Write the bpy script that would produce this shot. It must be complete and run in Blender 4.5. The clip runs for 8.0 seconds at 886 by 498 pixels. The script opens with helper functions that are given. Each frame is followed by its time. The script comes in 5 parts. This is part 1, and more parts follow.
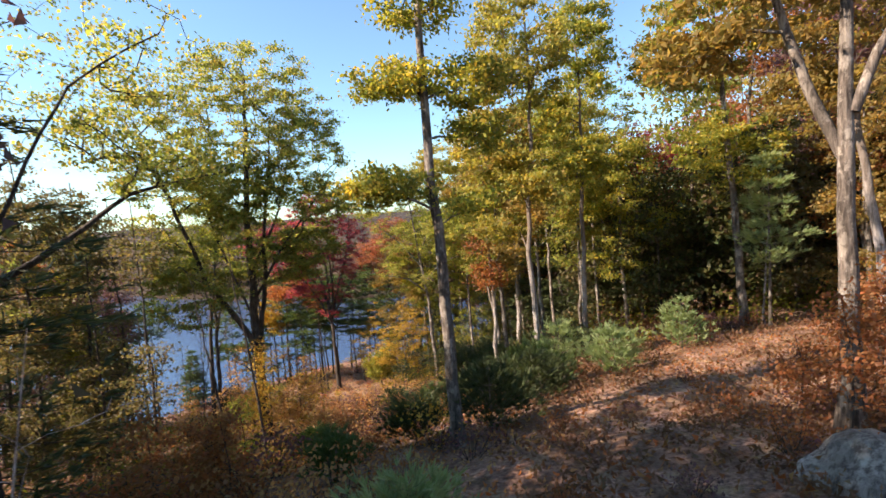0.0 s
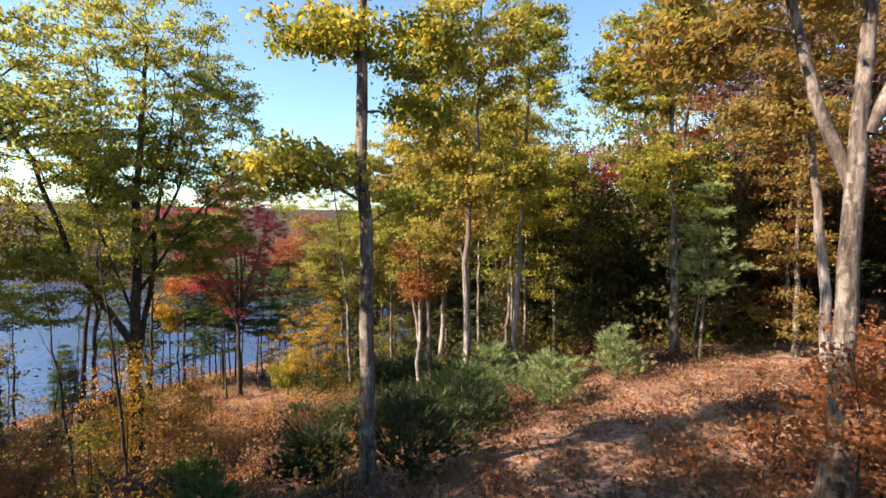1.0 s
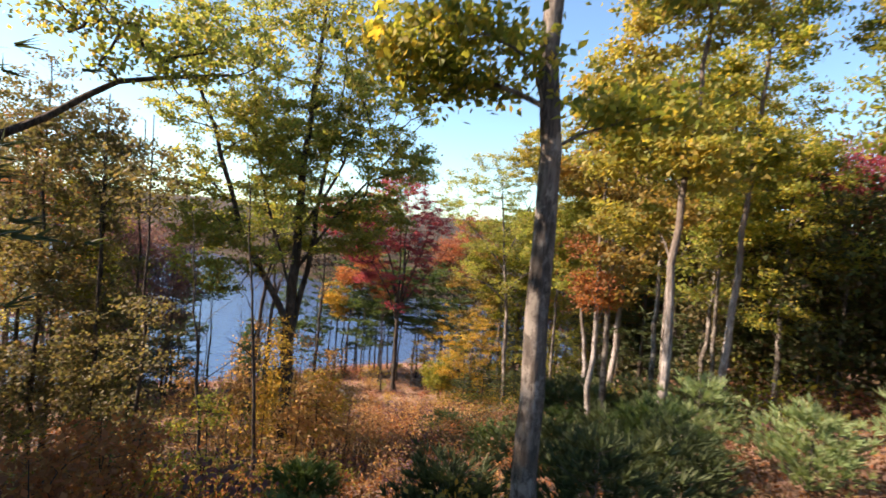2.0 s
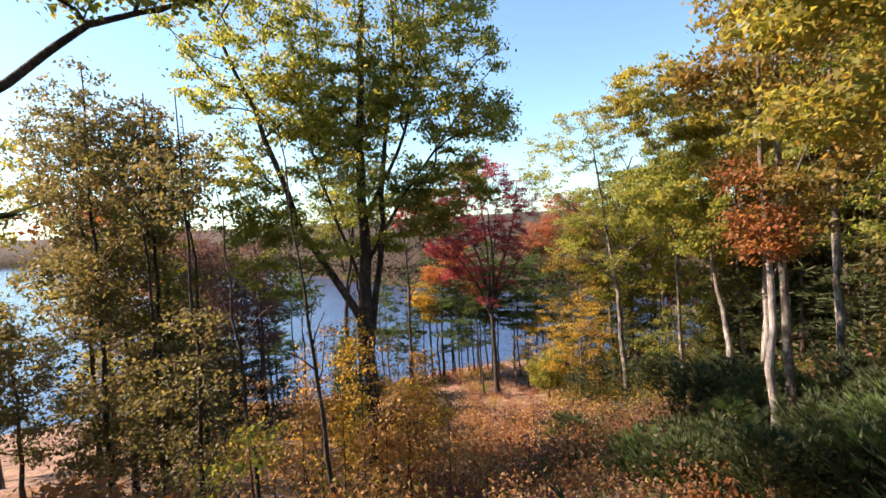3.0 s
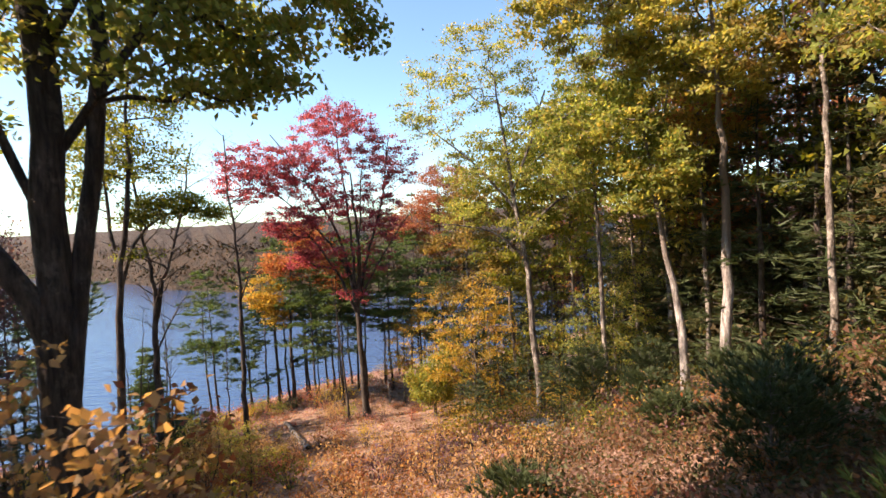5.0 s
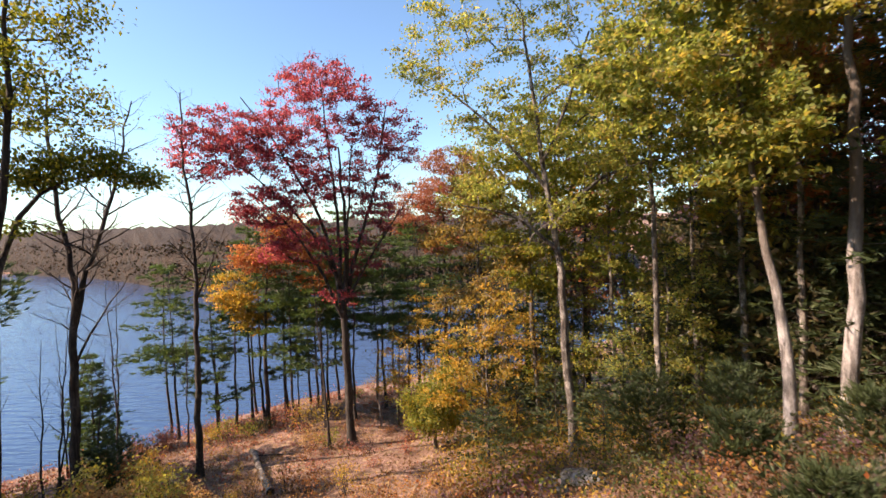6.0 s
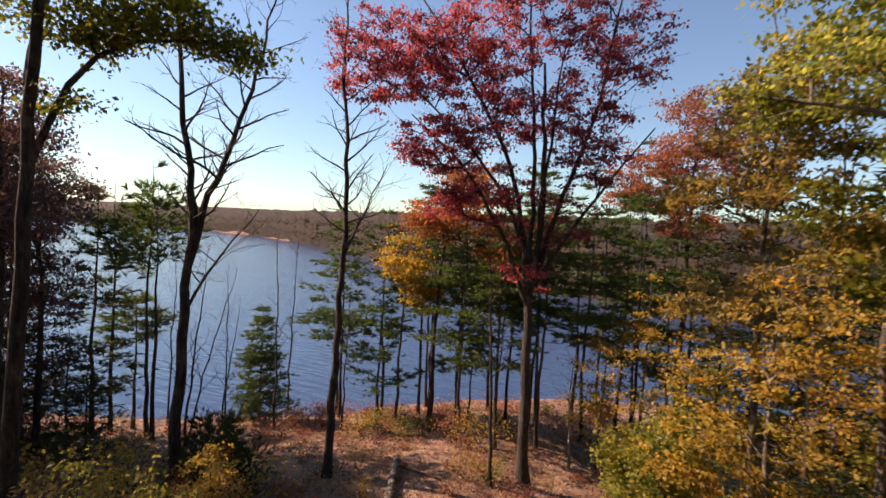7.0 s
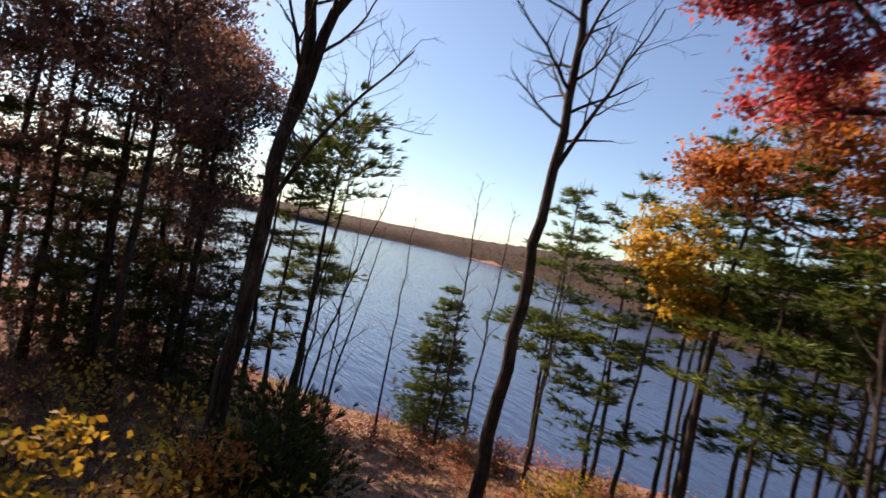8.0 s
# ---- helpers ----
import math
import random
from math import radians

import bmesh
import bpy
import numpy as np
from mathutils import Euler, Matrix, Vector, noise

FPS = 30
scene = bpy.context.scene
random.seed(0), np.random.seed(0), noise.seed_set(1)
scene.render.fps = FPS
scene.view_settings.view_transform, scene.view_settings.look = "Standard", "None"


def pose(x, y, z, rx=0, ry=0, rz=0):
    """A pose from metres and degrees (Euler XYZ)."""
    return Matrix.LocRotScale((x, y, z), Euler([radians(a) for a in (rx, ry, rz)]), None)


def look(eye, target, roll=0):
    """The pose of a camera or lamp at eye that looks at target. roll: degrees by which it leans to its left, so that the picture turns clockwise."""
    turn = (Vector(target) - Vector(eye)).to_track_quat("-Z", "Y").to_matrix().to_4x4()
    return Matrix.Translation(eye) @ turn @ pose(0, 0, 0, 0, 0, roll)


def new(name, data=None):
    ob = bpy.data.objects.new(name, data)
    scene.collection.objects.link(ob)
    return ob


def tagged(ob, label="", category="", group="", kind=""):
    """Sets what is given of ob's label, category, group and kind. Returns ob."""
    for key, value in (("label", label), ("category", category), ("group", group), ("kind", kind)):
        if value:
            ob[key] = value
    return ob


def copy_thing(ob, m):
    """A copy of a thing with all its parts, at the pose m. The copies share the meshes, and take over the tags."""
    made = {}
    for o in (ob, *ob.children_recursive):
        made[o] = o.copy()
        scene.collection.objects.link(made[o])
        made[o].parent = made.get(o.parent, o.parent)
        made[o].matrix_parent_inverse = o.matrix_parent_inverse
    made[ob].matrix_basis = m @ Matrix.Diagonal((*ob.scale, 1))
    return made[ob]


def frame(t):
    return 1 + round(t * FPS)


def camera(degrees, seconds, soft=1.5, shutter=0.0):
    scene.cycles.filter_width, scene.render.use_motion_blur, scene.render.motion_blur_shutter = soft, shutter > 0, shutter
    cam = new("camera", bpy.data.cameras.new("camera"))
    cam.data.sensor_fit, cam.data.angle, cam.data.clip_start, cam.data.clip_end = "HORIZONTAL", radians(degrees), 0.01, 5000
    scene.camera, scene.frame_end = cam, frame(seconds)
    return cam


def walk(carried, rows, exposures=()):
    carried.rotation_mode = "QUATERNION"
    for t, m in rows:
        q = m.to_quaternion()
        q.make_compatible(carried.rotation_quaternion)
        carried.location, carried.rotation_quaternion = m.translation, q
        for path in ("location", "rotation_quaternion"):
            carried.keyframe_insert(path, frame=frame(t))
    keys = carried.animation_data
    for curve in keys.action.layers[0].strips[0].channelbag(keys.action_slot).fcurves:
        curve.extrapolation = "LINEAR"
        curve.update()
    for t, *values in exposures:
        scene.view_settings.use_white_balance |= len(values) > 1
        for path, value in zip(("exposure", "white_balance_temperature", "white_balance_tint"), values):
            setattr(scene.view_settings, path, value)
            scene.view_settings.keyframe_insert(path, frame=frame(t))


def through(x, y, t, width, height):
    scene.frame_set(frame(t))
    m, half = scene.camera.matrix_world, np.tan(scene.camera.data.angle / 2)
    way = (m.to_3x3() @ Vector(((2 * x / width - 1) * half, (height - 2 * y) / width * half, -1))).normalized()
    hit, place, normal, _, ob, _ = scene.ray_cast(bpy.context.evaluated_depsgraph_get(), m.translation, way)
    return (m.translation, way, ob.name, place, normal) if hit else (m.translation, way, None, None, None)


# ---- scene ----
cam = camera(83.24, 8.0, soft=1.5, shutter=0.15)
EXPOSURES = [(0.0, 1.5, 7850, 29), (2.0, 1.58, 7950, 31), (3.5, 1.56, 7850, 31), (4.0, 1.6, 7850, 32), (4.5, 1.68, 8150, 33), (6.0, 1.36, 7850, 35), (6.5, 1.05, 8300, 37), (7.0, 0.78, 8500, 41), (7.5, 0.71, 8550, 43), (8.0, 0.7, 8550, 44)]
# seconds, eye, yaw, pitch, roll
PATH = [
    (0.0, -0.26, -0.04, 16.992, 0.39, -3.7, -4.26),
    (0.5, -0.265, 0.882, 16.945, -6.24, -3.41, 0.81),
    (1.0, -0.312, 2.103, 16.864, -8.23, -3.21, 1.15),
    (1.5, -0.366, 3.655, 16.655, -3.51, -2.73, 2.46),
    (2.0, -0.457, 5.37, 15.876, 10.45, -2.53, 4.89),
    (2.2, -0.68, 6.08, 15.52, 14.9, -2.3, 3.2),
    (3.3, -1.83, 9.75, 14.66, 20.3, -2.95, -3.7),
    (3.5, -2.235, 10.512, 14.489, 19.5, -3.14, -3.99),
    (4.0, -3.486, 12.733, 13.631, 7.73, -3.47, -7.77),
    (4.5, -4.054, 14.98, 13.114, 3.94, -3.3, -3.88),
    (5.8, -4.5, 21.1, 12.03, 4.0, -2.3, -2.6),
    (6.0, -4.735, 22.296, 11.867, 4.1, -2.19, -2.04),
    (6.5, -5.232, 26.092, 11.266, 17.73, -2.93, 6.66),
    (7.0, -5.832, 29.634, 10.3, 28.83, -2.36, 2.88),
    (7.5, -7.44, 33.076, 9.177, 40.12, -2.31, 5.88),
    (8.0, -10.014, 36.302, 7.519, 57.32, -0.65, 11.4),
]
walk(cam, [(t, pose(x, y, z, 90 + pitch, 0, yaw) @ pose(0, 0, 0, 0, 0, roll)) for t, x, y, z, yaw, pitch, roll in PATH], EXPOSURES)

# ---- world and sun ----
SUN_AZ, SUN_EL = radians(-101), radians(38)      # azimuth from +y, minus is to the west
sun_way = Vector((math.sin(SUN_AZ) * math.cos(SUN_EL), math.cos(SUN_AZ) * math.cos(SUN_EL), math.sin(SUN_EL)))
world = bpy.data.worlds.new("sky")
scene.world = world
world.use_nodes = True
wn = world.node_tree.nodes
sky = wn.new("ShaderNodeTexSky")
sky.sky_type, sky.sun_disc = "NISHITA", False
sky.sun_elevation, sky.sun_rotation = SUN_EL, SUN_AZ
sky.air_density, sky.dust_density, sky.ozone_density = 1.0, 0.4, 1.4
tint = wn.new("ShaderNodeMix")
tint.data_type, tint.blend_type = "RGBA", "MULTIPLY"
tint.inputs[0].default_value, tint.inputs[7].default_value = 1.0, (0.62, 1.02, 1.14, 1)
world.node_tree.links.new(sky.outputs[0], tint.inputs[6])
world.node_tree.links.new(tint.outputs[2], wn["Background"].inputs[0])
wn["Background"].inputs[1].default_value = 0.098
sun = new("sun", bpy.data.lights.new("sun", "SUN"))
sun.data.energy, sun.data.angle, sun.data.color = 5.0, radians(0.6), (1.0, 0.89, 0.72)
sun.matrix_world = look(sun_way * 100, (0, 0, 0))


# ---- materials ----
def node_mat(name):
    m = bpy.data.materials.new(name)
    m.use_nodes = True
    nt = m.node_tree
    return m, nt, nt.nodes["Principled BSDF"], nt.nodes["Material Output"]


def ramp(nt, source, stops):
    r = nt.nodes.new("ShaderNodeValToRGB")
    e = r.color_ramp.elements
    while len(e) < len(stops):
        e.new(0.5)
    for el, (p, c) in zip(e, stops):
        el.position, el.color = p, (*c, 1)
    nt.links.new(source, r.inputs[0])
    return r.outputs[0]


def noise_tex(nt, scale, detail=4.0, stretch=None, rough=0.6):
    n = nt.nodes.new("ShaderNodeTexNoise")
    n.inputs["Scale"].default_value, n.inputs["Detail"].default_value = scale, detail
    n.inputs["Roughness"].default_value = rough
    tc = nt.nodes.new("ShaderNodeTexCoord")
    if stretch:
        mp = nt.nodes.new("ShaderNodeMapping")
        mp.inputs["Scale"].default_value = stretch
        nt.links.new(tc.outputs["Object"], mp.inputs[0])
        nt.links.new(mp.outputs[0], n.inputs["Vector"])
    else:
        nt.links.new(tc.outputs["Object"], n.inputs["Vector"])
    return n.outputs["Fac"]


def mix(nt, fac, a, b, mode="MIX"):
    n = nt.nodes.new("ShaderNodeMix")
    n.data_type, n.blend_type = "RGBA", mode
    for sock, v in ((n.inputs[0], fac), (n.inputs[6], a), (n.inputs[7], b)):
        if isinstance(v, (int, float)):
            sock.default_value = v
        elif isinstance(v, tuple):
            sock.default_value = (*v, 1)
        else:
            nt.links.new(v, sock)
    return n.outputs[2]


def bump(nt, height, strength, distance, target):
    b = nt.nodes.new("ShaderNodeBump")
    b.inputs["Strength"].default_value, b.inputs["Distance"].default_value = strength, distance
    nt.links.new(height, b.inputs["Height"])
    nt.links.new(b.outputs[0], target.inputs["Normal"])


def leaf_material(name, colours, through=0.5, gloss=0.25):
    """A thin leaf that lets light through; each leaf takes one of the colours."""
    m, nt, p, out = node_mat(name)
    geo = nt.nodes.new("ShaderNodeNewGeometry")
    n = len(colours)
    col = ramp(nt, geo.outputs["Random Per Island"], [((i + 0.5) / n, c) for i, c in enumerate(colours)])
    big = ramp(nt, noise_tex(nt, 0.45, 2.0), [(0.35, (0.72, 0.72, 0.72)), (0.65, (1.15, 1.12, 1.05))])
    col = mix(nt, 1.0, col, big, "MULTIPLY")
    turned = ramp(nt, noise_tex(nt, 0.7, 3.0), [(0.52, (0, 0, 0)), (0.64, (0.6, 0.6, 0.6))])
    col = mix(nt, turned, col, mix(nt, 1.0, col, (1.14, 0.9, 0.78), "MULTIPLY"))
    nt.links.new(col, p.inputs["Base Color"])
    p.inputs["Roughness"].default_value = 0.55
    p.inputs["Specular IOR Level"].default_value = gloss
    tr = nt.nodes.new("ShaderNodeBsdfTranslucent")
    nt.links.new(mix(nt, 1.0, col, (1.7, 1.55, 0.9), "MULTIPLY"), tr.inputs[0])
    ms = nt.nodes.new("ShaderNodeMixShader")
    ms.inputs[0].default_value = through
    nt.links.new(p.outputs[0], ms.inputs[1])
    nt.links.new(tr.outputs[0], ms.inputs[2])
    nt.links.new(ms.outputs[0], out.inputs[0])
    return m


def bark_material(name, dark, light, lichen, amount=0.5, crown=None):
    m, nt, p, out = node_mat(name)
    ridge = noise_tex(nt, 9.0, 6.0, (1.8, 1.8, 0.36), 0.7)
    col = ramp(nt, ridge, [(0.36, dark), (0.62, light)])
    patch = ramp(nt, noise_tex(nt, 3.4, 6.0, (1, 1, 0.7), 0.7), [(0.6 - 0.22 * amount, (0, 0, 0)), (0.68 - 0.22 * amount, (1, 1, 1))])
    col = mix(nt, patch, col, mix(nt, ridge, tuple(c * 0.55 for c in lichen), lichen))
    seam = ramp(nt, noise_tex(nt, 4.0, 4.0, (2.6, 2.6, 0.3), 0.7), [(0.38, (0.28, 0.26, 0.25)), (0.52, (1, 1, 1))])
    col = mix(nt, 0.85, col, seam, "MULTIPLY")
    blot = ramp(nt, noise_tex(nt, 1.3, 4.0, (1, 1, 0.6)), [(0.4, (0.55, 0.53, 0.5)), (0.58, (1.1, 1.08, 1.05))])
    col = mix(nt, 1.0, col, blot, "MULTIPLY")
    # upper trunk darkens by height: greyer bark and crown shade in one colour
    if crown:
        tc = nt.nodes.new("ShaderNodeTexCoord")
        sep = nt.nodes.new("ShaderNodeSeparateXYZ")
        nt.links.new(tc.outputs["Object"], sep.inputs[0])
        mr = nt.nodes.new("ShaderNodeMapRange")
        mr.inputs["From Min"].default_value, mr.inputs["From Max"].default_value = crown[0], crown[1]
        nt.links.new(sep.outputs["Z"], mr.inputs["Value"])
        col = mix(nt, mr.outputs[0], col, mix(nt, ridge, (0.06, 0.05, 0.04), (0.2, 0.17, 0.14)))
    nt.links.new(col, p.inputs["Base Color"])
    p.inputs["Roughness"].default_value = 0.9
    bump(nt, ridge, 1.0, 0.06, p)
    return m


OLIVE = leaf_material("olive_oak_leaves", [(0.138, 0.201, 0.059), (0.213, 0.284, 0.086), (0.319, 0.355, 0.112), (0.149, 0.206, 0.066), (0.329, 0.284, 0.099)], 0.6)
YGREEN = leaf_material("yellow_green_leaves", [(0.172, 0.238, 0.060), (0.290, 0.326, 0.072), (0.107, 0.158, 0.048), (0.429, 0.376, 0.084)])
GREEN = leaf_material("green_oak_leaves", [(0.08, 0.12, 0.02), (0.14, 0.17, 0.03), (0.2, 0.2, 0.03), (0.1, 0.13, 0.025)])
DULL = leaf_material("dull_oak_leaves", [(0.102, 0.118, 0.059), (0.143, 0.150, 0.073), (0.169, 0.140, 0.081), (0.107, 0.099, 0.062)], 0.45)
YELLOW = leaf_material("yellow_leaves", [(0.334, 0.321, 0.084), (0.251, 0.275, 0.072), (0.150, 0.202, 0.060), (0.334, 0.257, 0.072), (0.301, 0.321, 0.108)])
# dark green leaf that also carries shade under the crowns in its colour
DEEP = leaf_material("dark_and_shaded_green_leaves", [(0.03, 0.05, 0.018), (0.05, 0.075, 0.025), (0.075, 0.085, 0.03), (0.06, 0.045, 0.026)], 0.3)
GOLD = leaf_material("golden_leaves", [(0.421, 0.268, 0.060), (0.333, 0.237, 0.054), (0.451, 0.330, 0.084), (0.255, 0.247, 0.060)])
RED = leaf_material("dark_red_leaves", [(0.300, 0.050, 0.095), (0.370, 0.080, 0.140), (0.200, 0.036, 0.073), (0.330, 0.110, 0.146)], 0.6)
AMBER = leaf_material("amber_leaves", [(0.292, 0.205, 0.068), (0.206, 0.173, 0.063), (0.292, 0.222, 0.080), (0.154, 0.139, 0.057), (0.172, 0.164, 0.063)])
ORANGE = leaf_material("orange_red_leaves", [(0.31, 0.1, 0.05), (0.36, 0.145, 0.06), (0.23, 0.07, 0.045), (0.36, 0.2, 0.08)])
BRICK = leaf_material("brick_red_leaves", [(0.27, 0.09, 0.065), (0.33, 0.13, 0.09), (0.21, 0.075, 0.055), (0.32, 0.18, 0.11)])
RUST = leaf_material("rust_brown_leaves", [(0.24, 0.11, 0.055), (0.31, 0.17, 0.08), (0.18, 0.08, 0.045), (0.34, 0.13, 0.06)])
BERRY = leaf_material("blueberry_leaves", [(0.3, 0.075, 0.065), (0.36, 0.14, 0.11), (0.24, 0.07, 0.06), (0.42, 0.23, 0.17)])
TAN = leaf_material("tan_shrub_leaves", [(0.36, 0.23, 0.12), (0.42, 0.28, 0.14), (0.3, 0.17, 0.1), (0.4, 0.31, 0.17)])
MAROON = leaf_material("maroon_leaves", [(0.128, 0.070, 0.100), (0.176, 0.097, 0.139), (0.100, 0.068, 0.077), (0.138, 0.102, 0.102)], 0.45)
HEATH = leaf_material("dull_red_brown_leaves", [(0.14, 0.075, 0.055), (0.2, 0.115, 0.08), (0.11, 0.072, 0.048), (0.17, 0.125, 0.078)], 0.45)
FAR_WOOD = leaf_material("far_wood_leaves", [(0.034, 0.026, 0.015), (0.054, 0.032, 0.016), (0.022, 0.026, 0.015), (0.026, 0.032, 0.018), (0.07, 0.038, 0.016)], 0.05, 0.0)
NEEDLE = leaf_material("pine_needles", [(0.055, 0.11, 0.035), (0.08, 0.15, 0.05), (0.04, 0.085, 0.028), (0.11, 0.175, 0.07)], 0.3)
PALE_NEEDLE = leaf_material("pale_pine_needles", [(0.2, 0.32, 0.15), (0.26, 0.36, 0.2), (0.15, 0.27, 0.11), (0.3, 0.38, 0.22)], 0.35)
# dark hemlock green, also the shaded copy of the pine needles
DARK_NEEDLE = leaf_material("hemlock_and_shaded_pine_needles", [(0.05, 0.08, 0.035), (0.075, 0.11, 0.05), (0.035, 0.06, 0.03)], 0.25)
BARK = bark_material("grey_oak_bark", (0.05, 0.045, 0.04), (0.19, 0.174, 0.158), (0.4, 0.39, 0.36), 0.5)
PALE_BARK = bark_material("pale_beech_bark_shaded_above", (0.17, 0.168, 0.168), (0.47, 0.468, 0.468), (0.58, 0.578, 0.576), 0.5, (3.6, 6.0))
# dark bark; the shade on backlit trunks is put into its colour
DARK_BARK = bark_material("dark_shaded_bark", (0.028, 0.024, 0.022), (0.095, 0.082, 0.072), (0.17, 0.16, 0.14), 0.25)


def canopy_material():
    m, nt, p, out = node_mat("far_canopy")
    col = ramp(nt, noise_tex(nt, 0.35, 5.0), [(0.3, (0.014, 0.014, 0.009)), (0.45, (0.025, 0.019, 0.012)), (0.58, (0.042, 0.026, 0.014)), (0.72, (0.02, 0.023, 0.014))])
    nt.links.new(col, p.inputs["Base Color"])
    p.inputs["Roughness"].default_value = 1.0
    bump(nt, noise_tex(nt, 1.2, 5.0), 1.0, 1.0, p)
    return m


FAR_CANOPY = canopy_material()


def ground_material():
    m, nt, p, out = node_mat("leaf_litter")
    fine = noise_tex(nt, 11.0, 6.0)
    mid = noise_tex(nt, 2.3, 5.0)
    col = ramp(nt, fine, [(0.3, (0.055, 0.03, 0.022)), (0.44, (0.2, 0.113, 0.083)), (0.57, (0.34, 0.212, 0.16)), (0.74, (0.5, 0.35, 0.27))])
    straw = ramp(nt, mid, [(0.5, (0, 0, 0)), (0.66, (0.75, 0.75, 0.75))])
    col = mix(nt, straw, col, mix(nt, fine, (0.16, 0.11, 0.05), (0.52, 0.4, 0.22)))
    duff = ramp(nt, noise_tex(nt, 1.1, 5.0), [(0.5, (0, 0, 0)), (0.62, (0.85, 0.85, 0.85))])
    col = mix(nt, duff, col, mix(nt, fine, (0.03, 0.02, 0.014), (0.12, 0.068, 0.045)))
    patch = ramp(nt, noise_tex(nt, 0.4, 4.0), [(0.45, (0, 0, 0)), (0.62, (0.8, 0.8, 0.8))])
    col = mix(nt, patch, col, mix(nt, fine, (0.07, 0.04, 0.026), (0.22, 0.13, 0.085)))
    nt.links.new(col, p.inputs["Base Color"])
    p.inputs["Roughness"].default_value = 0.95
    bump(nt, fine, 1.0, 0.1, p)
    return m


def water_material():
    m, nt, p, out = node_mat("lake_water")
    p.inputs["Base Color"].default_value = (0.028, 0.066, 0.148, 1)
    p.inputs["Roughness"].default_value = 0.12
    p.inputs["IOR"].default_value = 1.33
    n = nt.nodes.new("ShaderNodeTexNoise")
    tc = nt.nodes.new("ShaderNodeTexCoord")
    mp = nt.nodes.new("ShaderNodeMapping")
    mp.inputs["Rotation"].default_value = (0, 0, radians(35))
    mp.inputs["Scale"].default_value = (0.35, 1.6, 1)
    n.inputs["Scale"].default_value, n.inputs["Detail"].default_value = 1.1, 5.0
    nt.links.new(tc.outputs["Object"], mp.inputs[0])
    nt.links.new(mp.outputs[0], n.inputs["Vector"])
    bump(nt, n.outputs["Fac"], 0.55, 0.25, p)
    return m


LITTER = ground_material()
WATER = water_material()

# ---- mesh helpers ----
rng = np.random.default_rng(7)


def mesh_of(name, verts, faces, material):
    """One mesh from arrays; faces are rows of 3 or 4 corners."""
    verts, faces = np.asarray(verts, float), np.asarray(faces, int)
    me = bpy.data.meshes.new(name)
    k = faces.shape[1]
    me.vertices.add(len(verts))
    me.vertices.foreach_set("co", verts.ravel())
    me.loops.add(faces.size)
    me.loops.foreach_set("vertex_index", faces.ravel())
    me.polygons.add(len(faces))
    me.polygons.foreach_set("loop_start", np.arange(0, faces.size, k))
    me.polygons.foreach_set("loop_total", np.full(len(faces), k))
    me.materials.append(material)
    me.update(calc_edges=True)
    return me


def part(name, me, parent, label=""):
    ob = new(name, me)
    ob.parent = parent
    return tagged(ob, label)


def tubes(name, paths, material, sides=7):
    """Round, tapered stems: each path is a list of (point, radius)."""
    vs, fs, base = [], [], 0
    for path in paths:
        pts = np.array([q for q, _ in path], float)
        rad = np.array([r for _, r in path], float)
        k = sides if rad[0] > 0.045 else (5 if rad[0] > 0.02 else 3)
        d = np.gradient(pts, axis=0)
        d /= np.linalg.norm(d, axis=1)[:, None] + 1e-9
        ref = np.where(np.abs(d[:, 2:3]) > 0.9, [[1.0, 0, 0]], [[0, 0, 1.0]])
        u = np.cross(d, ref)
        u /= np.linalg.norm(u, axis=1)[:, None] + 1e-9
        for i in range(1, len(u)):
            u[i] = u[i - 1] - d[i] * np.dot(u[i - 1], d[i])
            u[i] /= np.linalg.norm(u[i]) + 1e-9
        w = np.cross(d, u)
        a = np.linspace(0, 2 * np.pi, k, endpoint=False)
        ring = pts[:, None] + rad[:, None, None] * (np.cos(a)[None, :, None] * u[:, None] + np.sin(a)[None, :, None] * w[:, None])
        vs.append(ring.reshape(-1, 3))
        n = len(pts)
        i, j = np.meshgrid(np.arange(n - 1), np.arange(k), indexing="ij")
        q = np.stack([i * k + j, i * k + (j + 1) % k, (i + 1) * k + (j + 1) % k, (i + 1) * k + j], -1).reshape(-1, 4)
        fs.append(q + base)
        base += n * k
    me = mesh_of(name, np.concatenate(vs), np.concatenate(fs), material)
    me.polygons.foreach_set("use_smooth", np.ones(len(me.polygons), bool))
    return me


def leaf_mesh(name, centres, size, material, droop=0.3, narrow=0.62, small=False):
    """Many small leaves, each an island: a folded kite, or one wedge where they are small."""
    n = len(centres)
    tip = rng.normal(size=(n, 3))
    tip[:, 2] -= droop
    tip /= np.linalg.norm(tip, axis=1)[:, None]
    up = rng.normal(size=(n, 3)) * 0.75 + [0, 0, 1.0]
    side = np.cross(tip, up)
    side /= np.linalg.norm(side, axis=1)[:, None] + 1e-9
    nor = np.cross(side, tip)
    s = (size * rng.uniform(0.65, 1.35, n))[:, None]
    c = np.asarray(centres)
    if small:
        wedge = np.stack([c - tip * s * 0.5 + nor * s * 0.1, c + side * s * narrow * 0.62 + tip * s * 0.2, c + tip * s * 0.55 - side * s * narrow * 0.4], 1)
        return mesh_of(name, wedge.reshape(-1, 3), np.arange(3 * n).reshape(-1, 3), material)
    quad = np.stack([c - tip * s * 0.5, c + side * s * narrow * 0.5 + nor * s * 0.12, c + tip * s * 0.5, c - side * s * narrow * 0.5 + nor * s * 0.12], 1)
    return mesh_of(name, quad.reshape(-1, 3), np.arange(4 * n).reshape(-1, 4), material)


